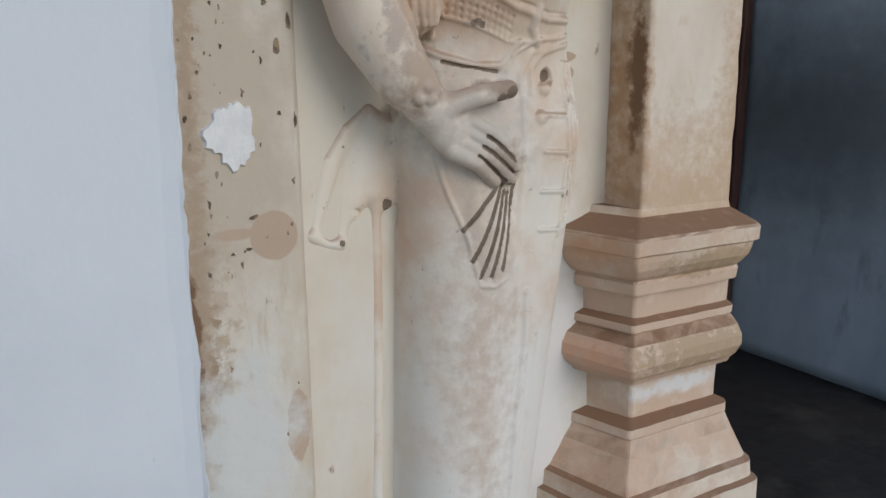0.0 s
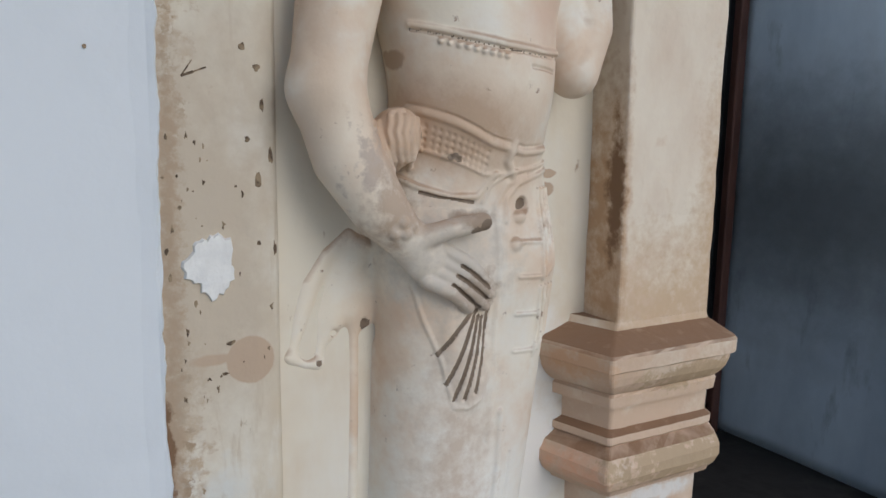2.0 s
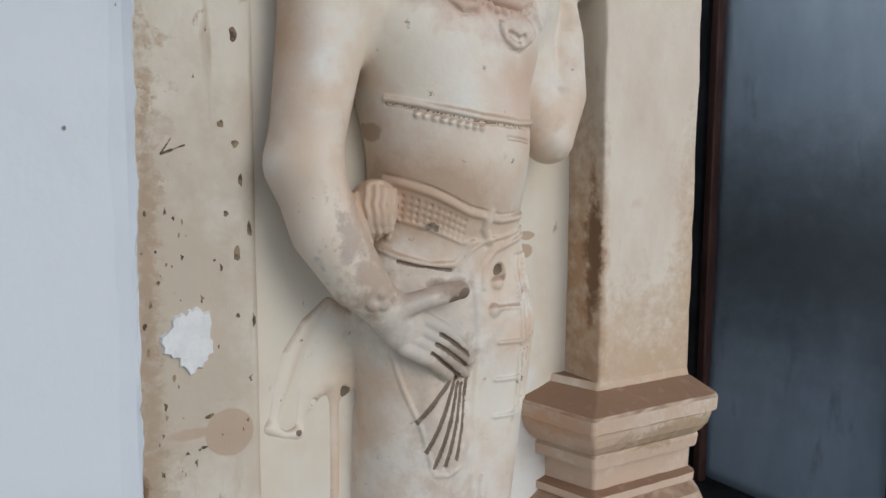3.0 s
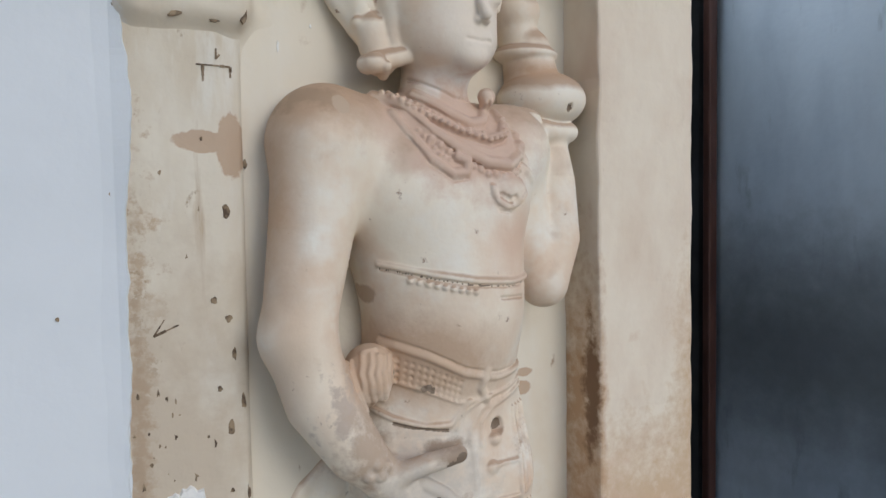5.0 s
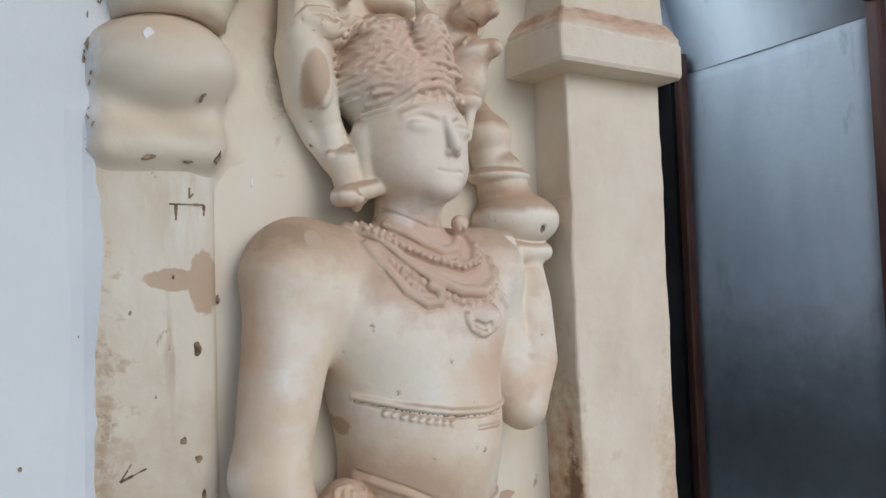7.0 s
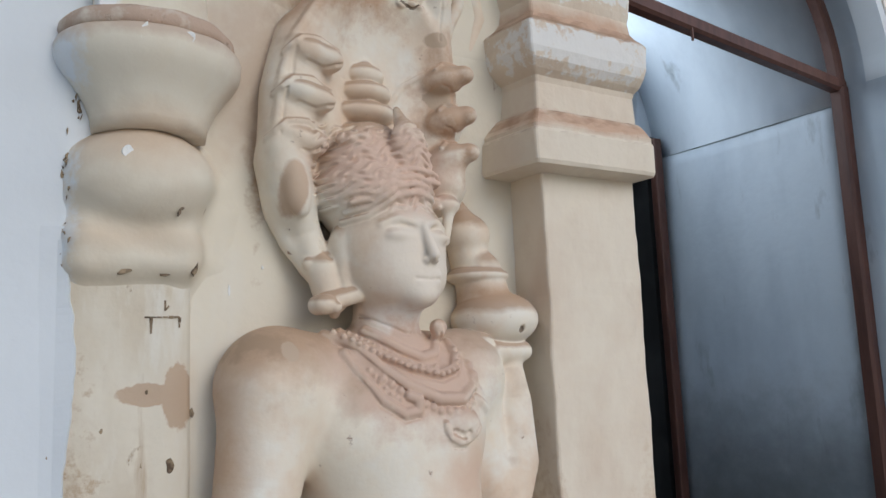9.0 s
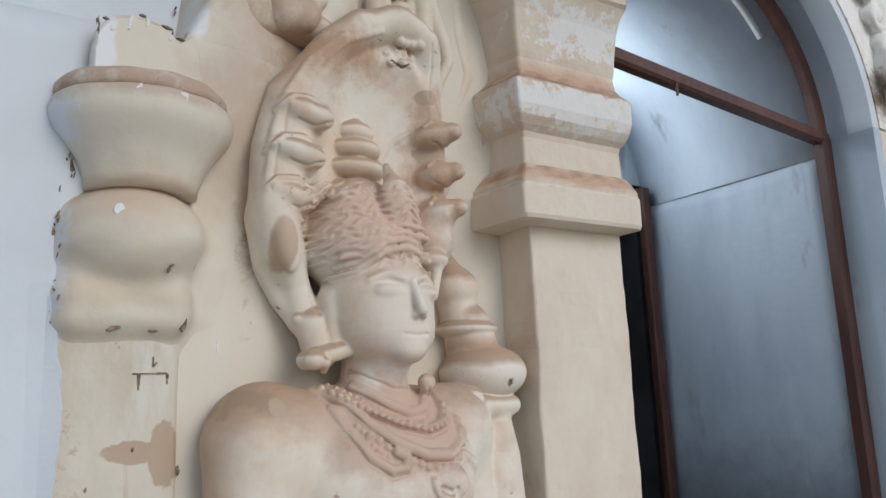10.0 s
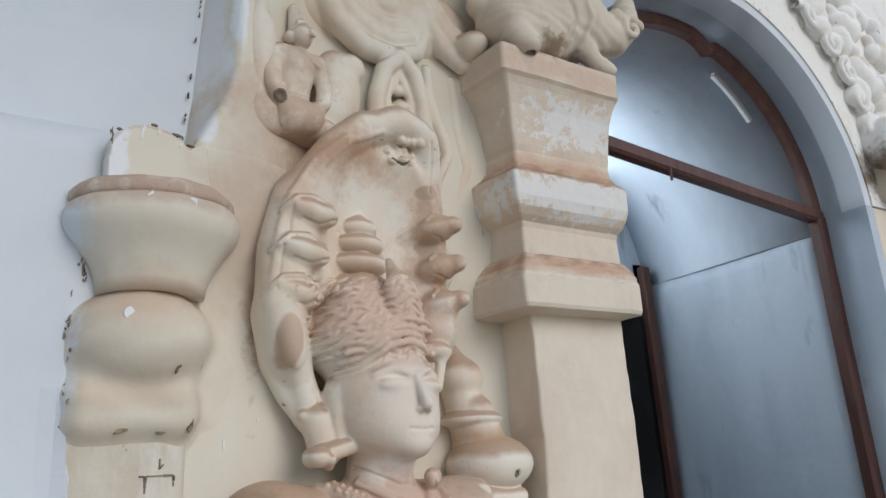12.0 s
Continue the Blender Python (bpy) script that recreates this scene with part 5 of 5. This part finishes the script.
    for x, z in ((0.86, 2.63), (0.98, 2.63), (1.10, 2.66), (0.72, 2.62), (1.15, 2.70), (0.90, 2.72), (1.03, 2.73)):
        f.ball((x, 1.15, z), (0.05, 0.05, 0.035), 0.012, 40 * math.sin(x * 31))
    # pendant at the ledge
    f.tube([(0.68, 1.12, 2.50), (0.645, 1.11, 2.43), (0.632, 1.11, 2.36)], [0.016, 0.014, 0.010], 0.008)
    return f.mesh("carved_foliage")


tagged(link("carved_foliage", foliage(), M_STATUE, None, True), "cream plaster scrolls, leaves and ribbons carved in relief", "relief carving")


def beast():
    f = Field((1.12, 0.95, 2.42), (1.72, 1.26, 2.86), 0.004)
    f.ball((1.30, 1.10, 2.53), (0.13, 0.10, 0.10), 0)
    f.ball((1.42, 1.08, 2.58), (0.11, 0.09, 0.10), 0.04)
    f.tube([(1.46, 1.06, 2.56), (1.54, 1.05, 2.55), (1.60, 1.05, 2.60), (1.62, 1.06, 2.67)], [0.065, 0.05, 0.04, 0.03], 0.03)
    f.tube([(1.43, 1.05, 2.50), (1.47, 1.045, 2.46), (1.52, 1.05, 2.455)], [0.03, 0.022, 0.02], 0.02)
    f.tube([(1.24, 1.06, 2.52), (1.22, 1.04, 2.47), (1.25, 1.03, 2.445)], [0.045, 0.035, 0.028], 0.02)
    f.ball((1.53, 1.01, 2.59), (0.02, 0.018, 0.02), 0.006)
    spiral(f, 1.57, 2.56, 0.035, 1.0, 1.2, 0.4, 0.010)
    f.line([(1.36, 2.60), (1.38, 2.53), (1.36, 2.47)], 0.007, 0.0, 0.004, True)
    f.line([(1.40, 2.61), (1.425, 2.54), (1.41, 2.48)], 0.007, 0.001, 0.005)
    f.tube([(1.18, 1.12, 2.58), (1.22, 1.10, 2.66), (1.32, 1.09, 2.70), (1.44, 1.09, 2.72)], [0.03, 0.04, 0.04, 0.03], 0.02)
    f.wave((1.13, 0.96, 2.44), (1.70, 1.24, 2.84), lambda x, y, z: 0.0015 * np.sin(x * 70 + 5 * np.sin(z * 40)) * np.sin(z * 85 + y * 30))
    return f.mesh("beast_statue")


tagged(link("beast_statue", beast(), M_PILASTER, None, True), "cream plaster beast head carved on top of the capital", "statue")


# pale limewash, lightened further to stand in for strong daylight on this side
M_PALE_DAYLIT = mat("pale_daylit_limewash", (0.86, 0.84, 0.80), 0.8, [((0.74, 0.66, 0.56), 7, 0.52, 0.7, ONE, 5), ((0.42, 0.32, 0.24), 22, 0.64, 0.72, ONE, 6)], 0.3, 60, zones=[((0.30, 0.22, 0.16), (2.70, 0.98, 2.36), (0.12, 0.2, 0.06), 0.8, 0.5, 20.0)])
arch_band.data.materials[0] = M_PALE_DAYLIT


def far_carving():
    rnd = random.Random(5)
    f = Field((2.40, 0.86, 2.18), (3.20, 1.10, 3.20), 0.006)
    f.ball((2.83, 1.04, 2.46), (0.17, 0.11, 0.11), 0)
    f.tube([(2.74, 1.0, 2.50), (2.70, 0.98, 2.43), (2.69, 0.98, 2.38)], [0.06, 0.05, 0.03], 0.02)
    for i in range(150):
        t = rnd.random()
        a = 1.1 * t
        r = ARCH_R + 0.10 + rnd.random() * 0.40
        x, z = ARCH_X + r * math.cos(a), SPRING + 0.1 + r * math.sin(a)
        s = 0.02 + 0.025 * rnd.random()
        f.ball((x, 1.04, z), (s * 1.4, s, s), 0.006, rnd.uniform(0, 180))
    for i in range(7):
        a = 0.08 + 0.15 * i
        spiral(f, ARCH_X + 0.72 * math.cos(a), SPRING + 0.1 + 0.72 * math.sin(a), 0.05, 1.02, 1.3, a * 3, 0.012)
    return f.mesh("arch_carving")


tagged(link("arch_carving", far_carving(), M_PALE_DAYLIT, None, True), "plaster carving round the far side of the arch, lightened for daylight", "relief carving")


# ---- marks on the walls ----
def fleck(name, x, z, w, h, y, material, parent, seed, rag=0.35, thick=0.0025, n=14, turn=0.0):
    """A thin ragged patch on a wall that faces the porch."""
    rnd = random.Random(seed)
    bm = bmesh.new()
    a, b = math.cos(radians(turn)), math.sin(radians(turn))
    front, back = [], []
    for i in range(n):
        t = 2 * math.pi * i / n
        q = 1 + rag * (0.45 * math.sin(3 * t + seed) + 0.35 * math.sin(5 * t + 2 * seed) + 0.5 * rnd.uniform(-1, 1))
        u, v = 0.5 * w * q * math.cos(t), 0.5 * h * q * math.sin(t)
        u, v = a * u - b * v, b * u + a * v
        back.append(bm.verts.new((x + u, y + 0.004, z + v)))
        front.append(bm.verts.new((x + 0.93 * u, y - thick, z + 0.93 * v)))
    for i in range(n):
        bm.faces.new((back[i], back[(i + 1) % n], front[(i + 1) % n], front[i]))
    bm.faces.new(front)
    return part(name, bm, material, parent)


fleck("filler_patch", 0.422, 0.842, 0.074, 0.098, 1.127, M_CHALK, wall_strip, 5, 0.22, 0.004, 40)
CHIPS = random.Random(12)
for i in range(52):
    low = CHIPS.random() < 0.75
    x = CHIPS.choice((CHIPS.uniform(0.355, 0.42), CHIPS.uniform(0.36, 0.52)))
    z = CHIPS.uniform(0.62, 1.05) if low else CHIPS.uniform(0.2, 1.5)
    s = CHIPS.uniform(0.002, 0.0055)
    fleck("chip", x, z, s * CHIPS.uniform(0.6, 1.4), s * CHIPS.uniform(0.8, 3.0), strip_y(x, z), M_CHIP, wall_strip, i, 0.6, 0.0012, 8)
for x, z, w, h, t in ((0.526, 0.862, 0.006, 0.022, 0), (0.522, 1.01, 0.008, 0.028, 5), (0.484, 1.036, 0.009, 0.010, 0), (0.500, 0.972, 0.012, 0.026, 0), (0.501, 1.312, 0.012, 0.026, 5), (0.536, 1.386, 0.008, 0.014, 0),
                      (0.498, 0.873, 0.007, 0.007, 0), (0.45, 0.715, 0.016, 0.007, 20), (0.44, 0.665, 0.012, 0.005, 0), (0.478, 1.175, 0.010, 0.012, 0), (0.50, 1.145, 0.012, 0.012, 0), (0.508, 1.088, 0.008, 0.020, 0)):
    fleck("chip", x, z, w, h, strip_y(x, z), M_CHIP, wall_strip, int(x * 1e4 + z * 1e3), 0.35, 0.0015, 10, t)
# scratched marks: an angle with bars, and a hooked box
def scratch(pts, r=0.0012):
    for (x0, z0), (x1, z1) in zip(pts, pts[1:]):
        n = max(1, int(math.hypot(x1 - x0, z1 - z0) / 0.008))
        for i in range(n):
            u, v = (i + 0.5) / n, 0.5 / n
            x, z = x0 + (x1 - x0) * u, z0 + (z1 - z0) * u
            bm = bmesh.new()
            d = math.hypot(x1 - x0, z1 - z0) * v * CHIPS.uniform(0.8, 1.1)
            q = r * CHIPS.uniform(0.5, 1.3)
            box(bm, -d, d, -0.0008, 0.004, -q, q)
            y = min(strip_y(x, z), bulb_field.front(x, z))
            bmesh.ops.transform(bm, matrix=Matrix.Translation((x, y - 0.0006, z)) @ Matrix.Rotation(-math.atan2(z1 - z0, x1 - x0), 4, "Y"), verts=bm.verts[:])
            part("scratch", bm, M_CHIP, wall_strip)


scratch([(0.388, 1.128), (0.404, 1.152)])
scratch([(0.388, 1.128), (0.424, 1.142)], 0.0016)
scratch([(0.462, 1.535), (0.515, 1.535), (0.515, 1.518)], 0.0018)
scratch([(0.472, 1.535), (0.472, 1.51)], 0.002)
scratch([(0.492, 1.56), (0.492, 1.545), (0.498, 1.552)], 0.0012)
for i in range(26):
    z = 2.0 + 0.09 * CHIPS.random()
    fleck("crack", 0.389 + 0.002 * CHIPS.uniform(-1, 1), z, 0.002, CHIPS.uniform(0.003, 0.010), relief_y(0.389, z) - 0.001, M_CHIP, wall_relief, 300 + i, 0.5, 0.0012, 7)
for i in range(16):
    z = 2.11 + 0.36 * CHIPS.random()
    fleck("crack", slope_back(z) - 0.004, z, 0.003, 0.010 * CHIPS.uniform(0.4, 1.4), 1.193, M_CHIP, wall_upper, 340 + i, 0.5, 0.002, 7)


for i in range(34):
    z = 1.61 + 0.35 * CHIPS.random()
    x = (0.352 if z < 1.67 else 0.349 + 0.35 * abs(z - 1.75) ** 1.5 if z < 1.82 else 0.372 - 0.30 * (z - 1.83)) + 0.004 * CHIPS.uniform(-1, 1)
    fleck("crack", x, z, 0.0025 * CHIPS.uniform(0.6, 1.6), 0.007 * CHIPS.uniform(0.5, 1.8), min(1.1375, bulb_field.front(x, z)) - 0.0005, M_CHIP, wall_white, 400 + i, 0.5, 0.0015, 8, 25 * CHIPS.uniform(-1, 1))
for x, z, h in ((0.436, 2.088, 0.030), (0.462, 2.094, 0.012), (0.498, 2.074, 0.010), (0.41, 2.075, 0.016)):
    fleck("paint_drip", x, z, 0.006, h, 1.0955, M_CHALK, wall_relief, int(1e4 * x), 0.4, 0.0012, 9, -12)
for x, z, w in ((0.455, 2.106, 0.012), (0.492, 2.094, 0.016), (0.515, 2.078, 0.014), (0.40, 2.088, 0.008)):
    fleck("chip", x, z, w, 0.004, 1.0975, M_CHIP, wall_relief, int(2e4 * x), 0.5, 0.0012, 9, -10)


def paint_edge():
    """White paint brushed raggedly over the edge of the shaft."""
    bm = bmesh.new()
    rows = []
    for i in range(182):
        z = FLOOR + 0.01 * i
        w = 0.352 + 0.006 * noise.noise(Vector((1.0, 2.0, z * 9))) + 0.004 * noise.noise(Vector((4.0, 2.0, z * 40))) + 0.008 * min(max((z - 0.9) / 0.3, 0), 1) + 0.012 * math.exp(-((z - 1.47) / 0.09) ** 2)
        y = strip_y(w, z) if z < 1.50 else 1.131
        w = w if z < 1.66 else w + 0.028
        rows.append([bm.verts.new((x, v, z)) for x, v in ((0.300, 1.1425), (0.343, 1.1355), (w - 0.004, y - 0.0035), (w, y + 0.004))])
    for r, q in zip(rows, rows[1:]):
        for k in range(3):
            bm.faces.new((r[k], r[k + 1], q[k + 1], q[k]))
    part("paint_edge", bm, M_WHITE, wall_white, "ragged white paint edge")


paint_edge()
for x, z in ((0.262, 1.163), (0.338, 1.34)):
    fleck("spot", x, z, 0.006, 0.007, 1.138, M_CHIP, wall_white, int(1000 * x), 0.3, 0.0015, 8)
part("hook", box(bmesh.new(), 1.857, 1.863, 1.18, 1.186, 2.262, 2.30, 0.001), M_WOOD, door_frame)
# white strip stands in for daylight leaking past the arch frame
part("gap_light_strip", sweep([(ARCH_X + 0.535 * math.cos(0.66 + 0.05 * i), 1.27, SPRING + 0.03 + 0.535 * math.sin(0.66 + 0.05 * i)) for i in range(9)], 0.02, 0.015), M_CHALK, door_frame, "white strip painted for daylight through a gap")
fleck("spot", 0.424, 1.772, 0.017, 0.019, bulb_field.front(0.424, 1.772) - 0.0005, M_CHALK, column_head, 41, 0.1, 0.001, 16)
for x, z, w, h, t in ((0.502, 1.690, 0.004, 0.010, -15), (0.505, 1.696, 0.008, 0.004, 20)):
    fleck("insect_nest", x, z, w, h, bulb_field.front(x, z) - 0.001, M_GRIME_DARK, column_head, int(1e4 * x), 0.2, 0.003, 10, t)
for x, z, w, h, t in ((0.43, 1.602, 0.022, 0.007, 15), (0.487, 1.598, 0.016, 0.004, 0), (0.532, 1.608, 0.010, 0.022, -15)):
    fleck("chip", x, z, w, h, bulb_field.front(x, z) - 0.0005, M_CHIP, column_head, int(1e4 * x), 0.3, 0.0012, 10, t)
for x, z, w, h in ((0.437, 1.943, 0.010, 0.030), (0.502, 1.945, 0.014, 0.020), (0.455, 1.94, 0.005, 0.008)):
    y = 1.14 - 0.9 * math.sqrt(0.1385 ** 2 - (x - 0.47) ** 2)
    fleck("paint_drip", x, z, w, h, y - 0.001, M_CHALK, column_head, int(1e4 * x), 0.25, 0.0012, 9, -12)
fleck("chip", 0.512, 1.925, 0.014, 0.008, 1.14 - 0.9 * math.sqrt(0.134 ** 2 - 0.042 ** 2) - 0.001, M_CHIP, column_head, 77, 0.4, 0.0012, 10)
for x, z, w, h in ((0.690, 1.192, 0.012, 0.018), (0.686, 1.155, 0.007, 0.026), (0.70, 1.20, 0.006, 0.008), (0.60, 1.58, 0.004, 0.020), (0.66, 1.62, 0.004, 0.007)):
    fleck("paint_splash", x, z, w, h, relief_y(x, z) - 0.0005, M_CHALK, wall_relief, int(1e4 * x), 0.3, 0.0015, 10)
